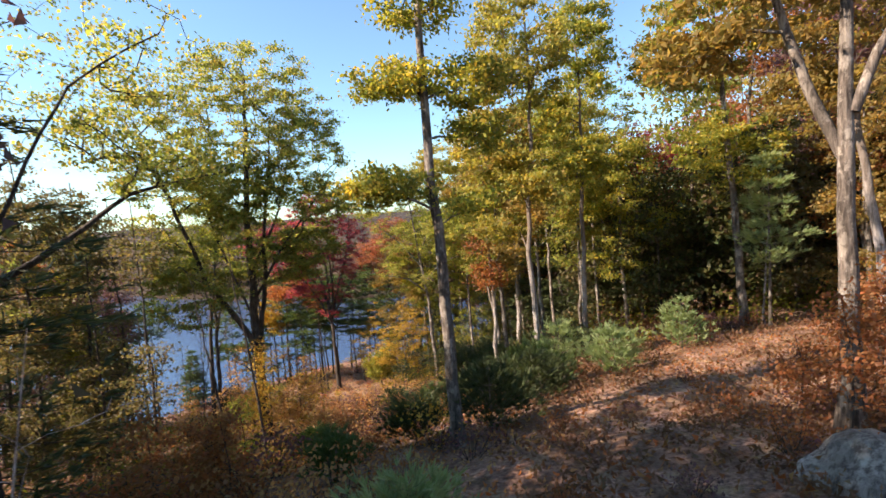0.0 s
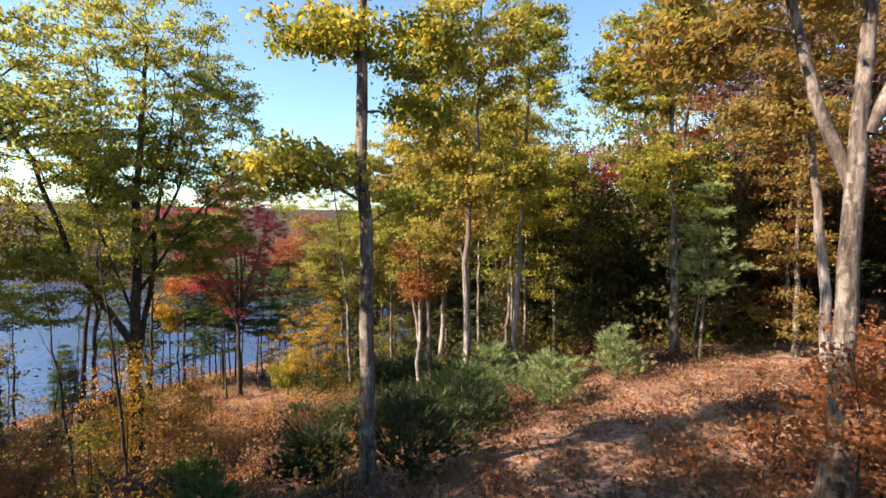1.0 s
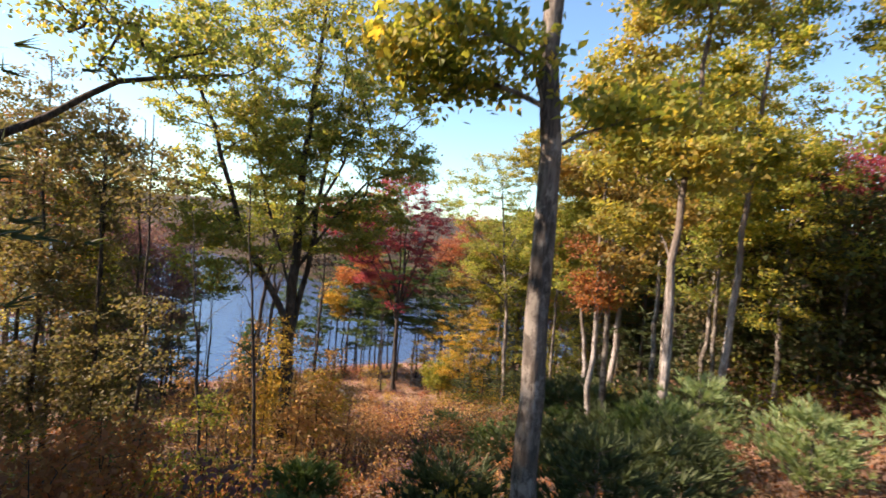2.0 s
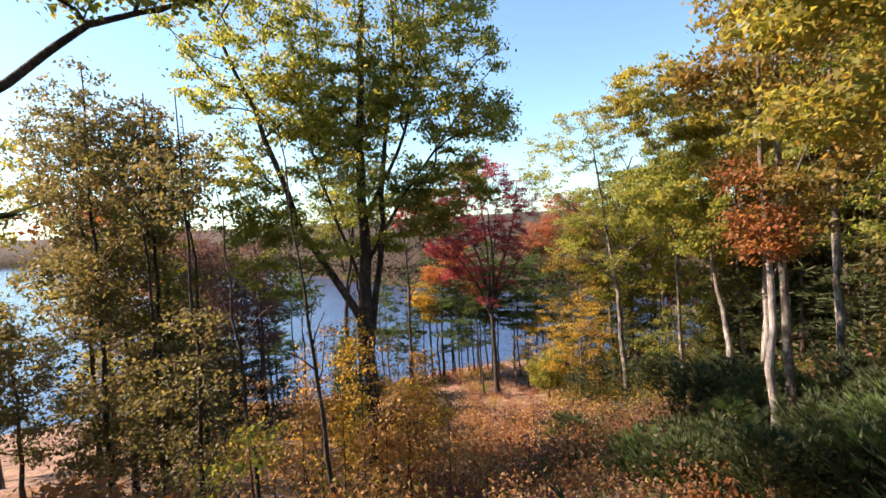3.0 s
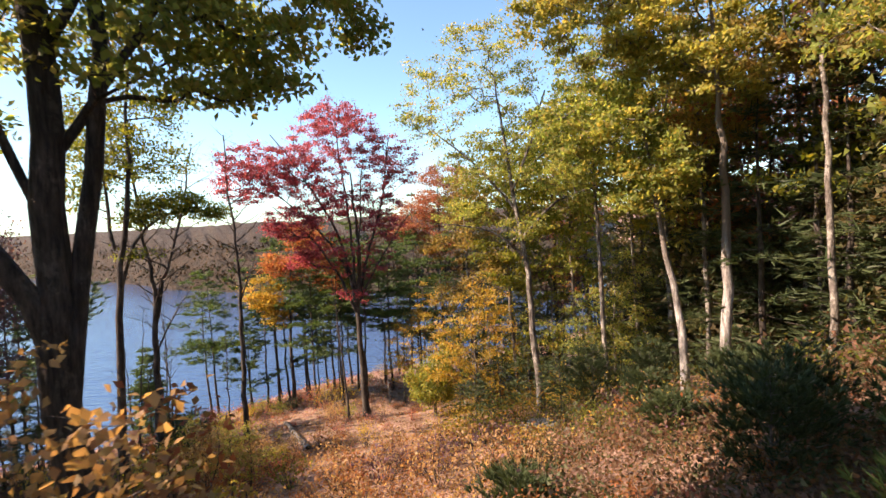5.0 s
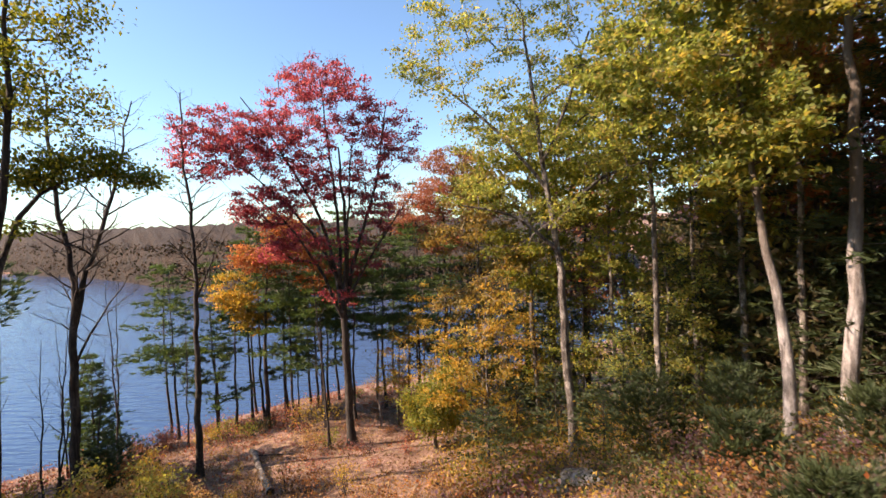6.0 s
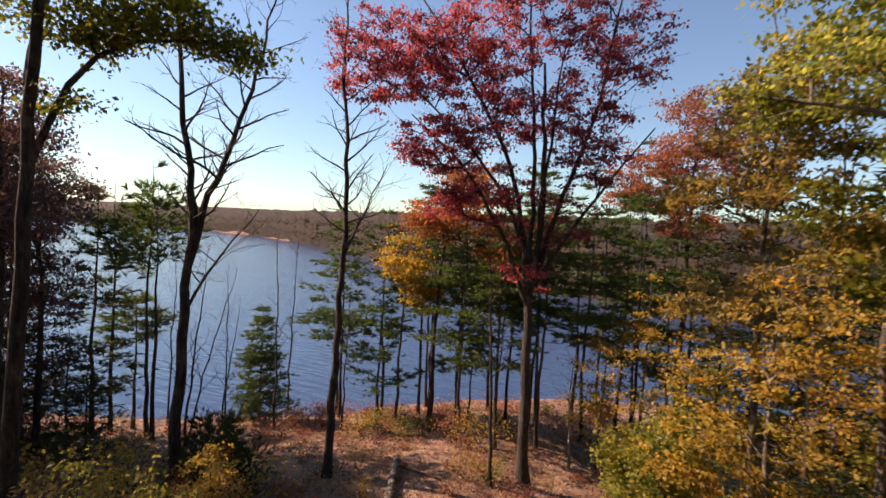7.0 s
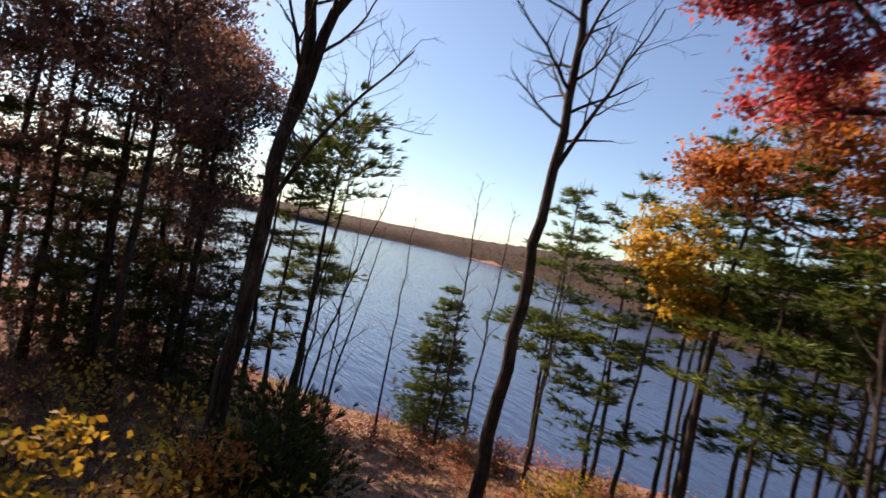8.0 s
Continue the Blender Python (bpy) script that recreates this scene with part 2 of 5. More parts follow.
def ball(n):
    v = rng.normal(size=(n, 3))
    return v / np.linalg.norm(v, axis=1)[:, None] * rng.uniform(0, 1, n)[:, None] ** (1 / 3)


def wander(a, b, steps, amount, sag=0.0):
    """A crooked way from a to b."""
    a, b = np.asarray(a, float), np.asarray(b, float)
    t = np.linspace(0, 1, steps + 1)[:, None]
    length = np.linalg.norm(b - a)
    off = np.cumsum(rng.normal(size=(steps + 1, 3)), axis=0) * amount * length / math.sqrt(steps + 1)
    off -= off[0] + t * (off[-1] - off[0])
    p = a + (b - a) * t + off
    p[:, 2] += sag * length * (t * (1 - t))[:, 0] * 4
    return p


def smooth_way(points, step=0.8, amount=0.02):
    """A stem through the points, rounded and slightly crooked."""
    p = np.array(points, float)
    if len(p) == 2:
        p = np.insert(p, 1, (p[0] + p[1]) / 2, axis=0)
    q = np.concatenate([[2 * p[0] - p[1]], p, [2 * p[-1] - p[-2]]])
    out = []
    for k in range(1, len(q) - 2):
        n = max(1, int(np.linalg.norm(q[k + 1] - q[k]) / step))
        for u in np.arange(n) / n:
            out.append(0.5 * (2 * q[k] + (q[k + 1] - q[k - 1]) * u + (2 * q[k - 1] - 5 * q[k] + 4 * q[k + 1] - q[k + 2]) * u * u
                              + (3 * q[k] - q[k - 1] - 3 * q[k + 1] + q[k + 2]) * u ** 3))
    out = np.array(out + [p[-1]])
    out[1:-1] += rng.normal(size=(len(out) - 2, 3)) * [amount, amount, 0] * 1.5
    return out


def grow(stems, targets, first=0, tip=0.007, power=0.5, lift=0.6):
    """stems: arrays of (points, radii), the trunk first. Joins every target to a stem that lies below it, by bent branches."""
    nodes, way, rad0, parent = [], [], [], []
    for pts, rad in stems:
        d = np.gradient(pts, axis=0)
        d /= np.linalg.norm(d, axis=1)[:, None] + 1e-9
        nodes.append(pts), way.append(d), rad0.append(rad)
    fixed = sum(len(p) for p in nodes)
    arr, dirs, rads = np.concatenate(nodes), np.concatenate(way), np.concatenate(rad0)
    parent = [-1] * fixed
    barred = np.zeros(fixed, bool)
    barred[:first] = True
    core = arr[:fixed][~barred]
    targets = np.asarray(targets, float)
    near = np.array([np.linalg.norm(core - q, axis=1).min() for q in targets])
    ends = []
    for k in np.argsort(near):
        q = targets[k]
        d = q - arr
        dist = np.linalg.norm(d, axis=1) + 1e-6
        dn = d / dist[:, None]
        turn = 1 - np.einsum("ij,ij->i", dirs, dn)
        cost = dist * (1 + lift * np.clip(0.3 - dn[:, 2], 0, None) + 0.4 * turn)
        cost[:fixed][barred] = 1e9
        j = int(np.argmin(cost))
        L = dist[j]
        n = max(2, min(9, int(L / 0.45)))
        t0 = (dirs[j] * 0.55 + dn[j] * 0.6 + [0, 0, 0.1]) * L
        t1 = (dn[j] * 0.8 + [0, 0, 0.25]) * L
        u = np.arange(1, n + 1)[:, None] / n
        new_p = (2 * u ** 3 - 3 * u ** 2 + 1) * arr[j] + (u ** 3 - 2 * u ** 2 + u) * t0 + (-2 * u ** 3 + 3 * u ** 2) * q + (u ** 3 - u ** 2) * t1
        new_p[:-1] += rng.normal(size=(n - 1, 3)) * 0.035 * min(L, 2.0)
        prev = np.concatenate([arr[j:j + 1], new_p[:-1]])
        nd = new_p - prev
        nd /= np.linalg.norm(nd, axis=1)[:, None] + 1e-9
        start = len(arr)
        arr, dirs = np.concatenate([arr, new_p]), np.concatenate([dirs, nd])
        parent += [j] + list(range(start, start + n - 1))
        ends.append(start + n - 1)
    load = np.zeros(len(arr))
    load[ends] = 1
    for i in range(len(arr) - 1, fixed - 1, -1):
        load[parent[i]] += load[i]
    rad = tip * np.maximum(load, 1) ** power
    rad[:fixed] = rads
    for i in range(fixed, len(arr)):
        rad[i] = min(rad[i], rad[parent[i]] * (0.75 if parent[i] < fixed else 1.0))
    kids = {}
    for i, p in enumerate(parent):
        kids.setdefault(p, []).append(i)
    paths, stack = [], [(c, p) for p in range(fixed) for c in kids.get(p, [])]
    while stack:
        c, p = stack.pop()
        path = [(arr[p], rad[c]), (arr[c], rad[c])]
        while kids.get(c):
            main = max(kids[c], key=lambda q: load[q])
            stack += [(q, c) for q in kids[c] if q != main]
            c = main
            path.append((arr[c], rad[c]))
        path[-1] = (path[-1][0], path[-1][1] * 0.5)
        paths.append(path)
    return paths, arr[ends]


# ---- the lie of the land ----
SLOPE_S = np.array([-120, -60, -30, -12, 0, 8, 14, 20, 26, 32, 42, 50, 55, 60, 75, 90])
SLOPE_Z = np.array([33, 25, 19.5, 15.6, 13.4, 12.4, 11.0, 8.9, 6.5, 4.6, 2.0, 0.9, 0.0, -0.9, -2.5, -3.0])


def far_shore(x, y):
    """Metres past the far shore of the lake (minus: over the lake)."""
    a = math.degrees(math.atan2(-x - 6, y - 30))
    d = math.hypot(x + 6, y - 30)
    edge = float(np.interp(a, [-30, 10, 28, 35, 44, 58, 70, 100], [80, 90, 115, 140, 238, 500, 650, 700]))
    return d - edge


def height(x, y):
    s = -0.6 * x + 0.8 * y + 1.6 * math.sin(0.16 * (0.8 * x + 0.6 * y) + 1.0)
    z = float(np.interp(s, SLOPE_S, SLOPE_Z))
    # the hollow east of the path
    z -= 0.225 * (1 + math.tanh((x + 11) / 2.4)) * (1 + math.tanh((y - 14.5) / 3)) * min(1.0, max(0.0, (53 - s) / 7))
    if s > 40:
        f = far_shore(x, y)
        if f > -20:
            z = max(z, min(0.1 * (f - 16), 6 + 0.02 * f))
        return z + (0.12 * noise.noise((x * 0.4, y * 0.4, 0)) if s < 60 else 0)
    return z + 0.35 * noise.noise((x * 0.16, y * 0.16, 3.1)) + 0.1 * noise.noise((x * 0.9, y * 0.9, 7.7))


def build_ground():
    """One sheet, fine near the path and coarse towards the horizon."""
    def axis(lo, hi, c0, c1, step):
        mid = np.arange(c0, c1 + 1e-6, step)
        out, d = [c1], step
        while out[-1] < hi:
            d *= 1.25
            out.append(out[-1] + d)
        low, d = [c0], step
        while low[-1] > lo:
            d *= 1.25
            low.append(low[-1] - d)
        return np.concatenate([low[:0:-1], mid, out[1:]])
    xs, ys = axis(-2500, 2500, -45, 35, 0.5), axis(-2500, 2500, -6, 66, 0.5)
    v = [(x, y, height(x, y)) for y in ys for x in xs]
    nx, ny = len(xs), len(ys)
    i, j = np.meshgrid(np.arange(ny - 1), np.arange(nx - 1), indexing="ij")
    f = np.stack([i * nx + j, i * nx + j + 1, (i + 1) * nx + j + 1, (i + 1) * nx + j], -1).reshape(-1, 4)
    me = mesh_of("ground", v, f, LITTER)
    me.polygons.foreach_set("use_smooth", np.ones(len(me.polygons), bool))
    tagged(new("ground", me), "hillside covered in dry brown leaf litter sloping to a lake", "ground", kind="structure")
    w = mesh_of("water", [(-1500, -600, 0), (600, -600, 0), (600, 1500, 0), (-1500, 1500, 0)], [(0, 1, 2, 3)], WATER)
    tagged(new("water", w), "rippled blue lake water under a clear sky", "lake", kind="structure")


build_ground()


# ---- trees ----
def place(name, x, y, label, category, group="", kind="", sink=0.1):
    ob = new(name)
    ob.matrix_basis = pose(x, y, height(x, y) - sink)
    return tagged(ob, label, category, group, kind)


def tree(trunk, radius, lobes, leaf, bark, label, stems=(), clumps=150, per=90, size=0.16, spread=0.27, first=0.3, name="tree", category="tree",
         group="woodland trees", lift=0.6, power=0.5, tip=0.007, top_radius=0.2, twigs=0):
    """A broadleaved tree. trunk: its foot (x, y) and the points (x, y, z) it passes; lobes: (x, y, z, rx, ry, rz, weight), the masses
    of its crown; stems: (points, thick, thin), its great limbs."""
    x, y = trunk[0]
    z0 = height(x, y)
    ob = place(name, x, y, label, category, group)
    foot = np.array([x, y, z0 - 0.1])
    pts = smooth_way([(x, y, z0 - 0.1), *trunk[1:]]) - foot
    f = np.linspace(0, 1, len(pts))
    tall = pts[-1, 2]
    rad = radius * (1 + 0.5 * np.exp(-f * tall / 0.35)) * (1 - (1 - top_radius) * f ** 1.1)
    bodies = [(pts, rad)]
    for way, thick, thin in stems:
        q = smooth_way(way, 0.6) - foot
        bodies.append((q, np.linspace(thick, thin, len(q))))
    w = np.array([l[6] for l in lobes], float)
    count = np.maximum(2, np.round(clumps * w / w.sum())).astype(int)
    targets = np.concatenate([np.array(l[:3]) - foot + ball(c) * np.array(l[3:6]) for l, c in zip(lobes, count)])
    limbs, ends = grow(bodies, targets, int(len(pts) * first), tip, power, lift)
    for q in np.repeat(ends, twigs, axis=0) if twigs else ():
        out = (q - pts[np.argmin(np.abs(pts[:, 2] - q[2] + 1.5))]) * 0.12 + rng.normal(size=3) * 0.32 + [0, 0, 0.28]
        out *= rng.uniform(0.35, 0.9) / (np.linalg.norm(out) + 1e-6)
        way = wander(q, q + out, 2, 0.1, 0.08)
        limbs.append([(way[0], tip * 0.6), (way[1], tip * 0.5), (way[2], tip * 0.3)])
    stem = part("trunk", tubes("trunk", [list(zip(pts, rad))], bark, 11), ob)
    for q, r in bodies[1:]:
        part("limb", tubes("limb", [list(zip(q, r))], bark, 8), stem)
    tagged(part("branchwork", tubes("branchwork", limbs, bark, 6), ob), kind="stuff")
    far = size >= 0.15
    if far:
        per, size = int(per * 1.35), size * 0.93
    if per and len(ends):
        c = np.repeat(ends, per, axis=0)
        c = c + rng.normal(size=c.shape) * [spread, spread, spread * 0.42] * rng.uniform(0.5, 1.2, (len(c), 1))
        tagged(part("crown", leaf_mesh("crown", c, size, leaf, small=far), ob), kind="stuff")
    return ob


def bare_tree(trunk, radius, bark, label, stems=(), first=0.4, reach=2.4, gap=0.27, top_radius=0.16, rise=0.3, levels=3):
    """A leafless tree: leaders with rising side branches, which fork again into fine twigs."""
    x, y = trunk[0]
    z0 = height(x, y)
    ob = place("bare_tree", x, y, label, "bare tree", "bare trees")
    foot = np.array([x, y, z0 - 0.1])
    pts = smooth_way([(x, y, z0 - 0.1), *trunk[1:]], 0.6) - foot
    f = np.linspace(0, 1, len(pts))
    rad = radius * (1 + 0.45 * np.exp(-f * pts[-1, 2] / 0.35)) * (1 - (1 - top_radius) * f ** 1.05)
    bodies = [(pts, rad, first)] + [(smooth_way(way, 0.5) - foot, None, 0.25) for way, _, _ in stems]
    bodies = [(q, np.linspace(stems[k - 1][1], stems[k - 1][2], len(q)) if r is None else r, c) for k, (q, r, c) in enumerate(bodies)]
    paths = []

    def shoot(p, way, length, thick, level):
        n = max(3, int(length / 0.22))
        line, d = [(p, thick)], way / np.linalg.norm(way)
        side = 1.0
        for i in range(n):
            d = d + rng.normal(size=3) * 0.12 + np.array([0, 0, 0.025])
            d /= np.linalg.norm(d)
            p = p + d * length / n
            line.append((p, thick * (1 - 0.7 * (i + 1) / n)))
            if level and i > 0 and rng.uniform() < 0.75:
                side = -side
                out = np.cross(d, rng.normal(size=3) * 0.5 + [0, 0, 1.0]) * side
                out /= np.linalg.norm(out) + 1e-9
                shoot(p, d * 0.75 + out * 0.65 + np.array([0, 0, 0.12]), length * rng.uniform(0.3, 0.5) * (1.1 - i / n) + 0.12, max(0.006, line[-1][1] * 0.65), level - 1)
        paths.append(line)

    turn = rng.uniform(0, 6.28)
    for q, r, start in bodies:
        run = np.concatenate([[0], np.cumsum(np.linalg.norm(np.diff(q, axis=0), axis=1))])
        at = run[-1] * start
        while at < run[-1]:
            u = at / run[-1]
            p = np.array([np.interp(at, run, q[:, k]) for k in range(3)])
            thick = float(np.interp(at, run, r))
            turn += 2.4 + rng.normal() * 0.35
            length = reach * (1.05 - u) ** 0.7 * rng.uniform(0.5, 1.1) + 0.3
            shoot(p, np.array([math.cos(turn), math.sin(turn), rise + 0.5 * u]), length, min(thick * 0.55, 0.012 + 0.015 * length), levels - 1)
            at += gap * rng.uniform(0.6, 1.5)
    stem = part("trunk", tubes("trunk", [list(zip(pts, rad))], bark, 11), ob)
    for q, r, _ in bodies[1:]:
        part("limb", tubes("limb", [list(zip(q, r))], bark, 8), stem)
    tagged(part("branchwork", tubes("branchwork", paths, bark, 5), ob), kind="stuff")
    return ob


def needle_mesh(name, centres, ways, length, material, per=7):
    """Tufts of thin needles round each centre, along each twig's way."""
    n = len(centres)
    c = np.repeat(centres, per, axis=0)
    w = np.repeat(ways, per, axis=0) + rng.normal(size=(n * per, 3)) * [0.65, 0.65, 0.3] + [0, 0, 0.08]
    w /= np.linalg.norm(w, axis=1)[:, None]
    side = np.cross(w, rng.normal(size=w.shape))
    side /= np.linalg.norm(side, axis=1)[:, None] + 1e-9
    L = length * rng.uniform(0.6, 1.3, (n * per, 1))
    wd = L * 0.075
    blade = np.stack([c - side * wd * 0.95, c + w * L, c + side * wd * 0.95], 1)
    return mesh_of(name, blade.reshape(-1, 3), np.arange(3 * n * per).reshape(-1, 3), material)


def conifer(x, y, top, radius, reach, first, leaf, bark, label, lean=(0, 0), whorls=16, arms=5, tuft=0.3, name="pine_tree", group="lakeside pines",
            per=7, open_=0.3, droop=0.1, cone=0.7, density=3.2, category="pine tree", puff=0.045, upturn=0.1):
    """A pine: whorls of flat branches from height first to the top."""
    ob = place(name, x, y, label, category, group)
    n = max(4, int(top / 1.0))
    trunk = wander((0, 0, 0), (lean[0], lean[1], top), n, 0.015)
    r = lambda t: radius * (1 + 0.3 * math.exp(-t * top / 0.3)) * (1 - 0.93 * t)
    stem = [(trunk[i], r(i / n)) for i in range(n + 1)]
    paths, cs, ws = [], [], []
    for k in range(whorls):
        f = (k + rng.uniform(-0.6, 0.6)) / whorls
        z = first + (top - first) * min(max(f, 0), 0.98)
        i = z / top * n
        foot = trunk[int(i)] + (trunk[min(int(i) + 1, n)] - trunk[int(i)]) * (i - int(i))
        span = reach * ((1 - f) ** cone) * (0.55 + 0.45 * min(1, f * 4 + 0.4)) + 0.12
        a0 = rng.uniform(0, 6.28)
        for j in range(arms):
            if rng.uniform() < open_ * 0.5:
                continue
            a = a0 + 6.28 * j / arms + rng.uniform(-0.3, 0.3)
            L = span * rng.uniform(0.6, 1.15)
            end = foot + np.array([math.cos(a) * L, math.sin(a) * L, L * (0.35 - droop * 3 * (1 - f) + rng.uniform(-0.16, 0.16))])
            way = wander(foot, end, 3, 0.05, -0.05)
            rr = min(0.019, max(0.006, 0.012 * L))
            paths.append([(p, rr * (1 - 0.25 * q)) for q, p in enumerate(way)])
            m = max(3, int(L * density * 4))
            t = rng.uniform(0.25, 1.0, m) ** 0.7
            base = foot + (end - foot) * t[:, None]
            out = np.array([math.cos(a), math.sin(a), upturn])
            off = rng.normal(size=(m, 3)) * np.array([0.22, 0.22, puff]) * L * (0.4 + 0.6 * t[:, None])
            cs.append(base + off)
            ws.append(np.repeat(out[None], m, 0) + off * 0.8 / max(L, 0.2))
    part("trunk", tubes("trunk", [stem], bark, 8), ob)
    if paths:
        tagged(part("branchwork", tubes("branchwork", paths, bark, 4), ob), kind="stuff")
        tagged(part("needles", needle_mesh("needles", np.concatenate(cs), np.concatenate(ws), tuft, leaf, per), ob), kind="stuff")
    return ob


def shrub(x, y, tall, wide, leaf, label, per=420, size=0.1, name="shrub", group="undergrowth shrubs", stems=9):
    ob = place(name, x, y, label, "shrub", group, sink=0.05)
    tips = ball(stems * 2) * [wide * 0.5, wide * 0.5, tall * 0.42] + [0, 0, tall * 0.58]
    paths = []
    for q in tips:
        foot = np.array([q[0] * 0.2, q[1] * 0.2, 0])
        way = wander(foot, q, 2, 0.12, 0.06)
        paths.append([(p, 0.009 * (1 - 0.2 * i)) for i, p in enumerate(way)])
    tagged(part("branchwork", tubes("branchwork", paths, DARK_BARK, 3), ob), kind="stuff")
    c = np.repeat(tips, max(1, per // len(tips)), axis=0)
    c = c + rng.normal(size=c.shape) * [wide * 0.16, wide * 0.16, tall * 0.13]
    c[:, 2] = np.abs(c[:, 2]) + 0.03
    tagged(part("foliage", leaf_mesh("foliage", c, size, leaf), ob), kind="stuff")
    return ob

# the tall oak beside the path
tree([(-0.3, 10.8), (-0.38, 10.8, 15.8), (-0.5, 10.8, 19.5), (-0.43, 10.8, 22), (-0.38, 10.9, 26)], 0.15,
     [(-1.4, 10.6, 17.7, 0.95, 0.8, 0.45, 1.1), (0.3, 11.0, 17.4, 0.6, 0.6, 0.4, 0.35), (-1.1, 10.7, 19.9, 0.95, 0.9, 0.4, 1.0), (0.5, 10.9, 19.8, 0.9, 0.8, 0.5, 0.9),
      (0.6, 11.0, 18.8, 0.7, 0.7, 0.4, 0.5), (-0.5, 10.8, 21.8, 1.2, 1.2, 0.8, 1.4), (-0.4, 10.8, 24.5, 1.8, 1.8, 1.5, 1.6)], YGREEN, BARK,
     "tall slender oak with sparse green and yellow leaf clusters", clumps=160, per=120, size=0.105, spread=0.24, first=0.33)
# the wide oak above the lake
tree([(-9.4, 23.1), (-9.51, 23.07, 12.04), (-9.44, 23.1, 14.05), (-9.4, 23.1, 17.52), (-9.18, 23.21, 20.66), (-8.95, 23.32, 24.02)], 0.27,
     [(-9.06, 23.32, 22.9, 3.58, 3.14, 2.91, 3), (-12.42, 21.87, 21.0, 2.69, 2.69, 3.14, 2.2), (-6.71, 24.0, 20.66, 1.9, 2.46, 2.58, 1.6), (-5.93, 24.33, 18.2, 1.46, 2.02, 1.23, 0.9),
      (-12.87, 21.42, 16.4, 1.57, 1.57, 1.9, 0.7), (-9.06, 22.99, 17.3, 2.46, 2.46, 2.24, 1.0), (-10.74, 22.2, 18.98, 1.57, 1.46, 1.46, 1.2), (-9.96, 22.76, 17.52, 1.46, 1.34, 1.23, 0.8),
      (-8.73, 23.44, 19.32, 1.34, 1.34, 1.34, 0.9), (-7.16, 24.56, 16.18, 1.68, 1.57, 1.23, 1.0), (-11.75, 21.64, 14.39, 1.68, 1.46, 1.68, 0.9), (-10.97, 22.32, 15.28, 2.46, 2.02, 1.57, 0.4),
      (-7.94, 23.55, 15.51, 1.79, 1.57, 1.23, 0.8)], OLIVE, DARK_BARK,
     "large spreading oak with olive and yellow autumn leaves",
     stems=[([(-9.49, 23.09, 10.8), (-9.68, 22.93, 12.04), (-10.52, 22.43, 13.83), (-11.19, 21.87, 15.51), (-11.53, 21.64, 17.08), (-11.98, 21.31, 18.64), (-12.65, 20.97, 20.66)], 0.15, 0.05), ([(-9.47, 23.09, 10.58), (-9.31, 23.21, 12.15), (-8.95, 23.38, 14.5), (-8.73, 23.55, 17.3), (-8.28, 23.77, 20.66)], 0.13, 0.05), ([(-9.47, 23.09, 12.82), (-10.18, 22.76, 15.06), (-10.74, 22.43, 17.3), (-11.08, 22.2, 20.66)], 0.06, 0.03), ([(-9.42, 23.1, 13.72), (-8.17, 23.77, 15.96), (-7.05, 24.22, 17.52), (-5.93, 24.56, 19.09)], 0.07, 0.025),
            ([(-9.4, 23.1, 15.06), (-8.06, 23.77, 17.97), (-7.27, 24.11, 21.33)], 0.07, 0.03)],
     clumps=1000, per=84, size=0.12, spread=0.23, first=0.28, tip=0.0085)
# the dark oak whose limb hangs over the path
# several crown masses here are added, mostly above the view, to shade the slope
tree([(-13.6, 10.8), (-13.0, 11.5, 13.5), (-12.6, 11.6, 16), (-12.8, 11.6, 19), (-12.5, 12, 23)], 0.24,
     [(-11, 12.5, 21.5, 3, 3, 2.5, 2), (-9.5, 14.2, 22.6, 2.8, 2.4, 1.4, 1.6), (-8.0, 13.6, 20.6, 1.6, 1.6, 0.6, 0.7), (-9.0, 15.2, 19.5, 1.8, 1.5, 0.7, 1.2), (-8.3, 14.2, 18.9, 1.5, 1.2, 0.7, 1.4), (-10.2, 13.6, 19.8, 1.6, 1.4, 0.8, 1.4), (-7.0, 15.2, 19.3, 1.2, 1.2, 0.6, 0.8), (-11.0, 14.6, 21.0, 2.0, 1.6, 0.8, 1.0), (-8.5, 14.6, 19.3, 1.4, 1.2, 0.5, 0.6), (-8, 12, 21.4, 1.2, 1, 0.7, 0.5), (-12.5, 13.4, 16, 2, 1.5, 1.5, 0.7)], OLIVE, DARK_BARK,
     "dark oak with a long bare limb and thin olive leaves",
     stems=[([(-12.7, 11.8, 15.2), (-11.67, 12.56, 16.16), (-10.2, 13.75, 17.4), (-9.24, 14.39, 18.3), (-7.4, 15.4, 18.8)], 0.12, 0.03),
            ([(-12.8, 11.2, 14.5), (-10.9, 10.4, 16.2), (-9.55, 10.43, 17.7), (-8.4, 11.35, 20.5), (-6.8, 12.3, 21.9)], 0.07, 0.02)], clumps=200, per=36, size=0.13)
# the forked oak and its pale neighbour on the rise
tree([(6.4, 8.3), (6.42, 8.28, 16.4), (6.4, 8.3, 17.7), (6.45, 8.26, 19.4), (6.5, 8.3, 24)], 0.17,
     [(5.8, 9.3, 21.2, 1.6, 1.6, 1.4, 1.5), (7, 8.5, 22.5, 2, 2, 1.6, 2), (4.9, 9.9, 19.7, 0.9, 0.9, 0.6, 0.5)], AMBER, BARK, "big forked oak with amber leaves",
     stems=[([(6.4, 8.3, 17.5), (6.1, 8.6, 18.6), (5.8, 8.76, 19.7), (5.5, 9, 21.5)], 0.1, 0.04), ([(6.5, 8.2, 18.2), (6.8, 8, 19.1), (7.4, 7.8, 20.4)], 0.09, 0.04)], clumps=120, per=90, size=0.15)
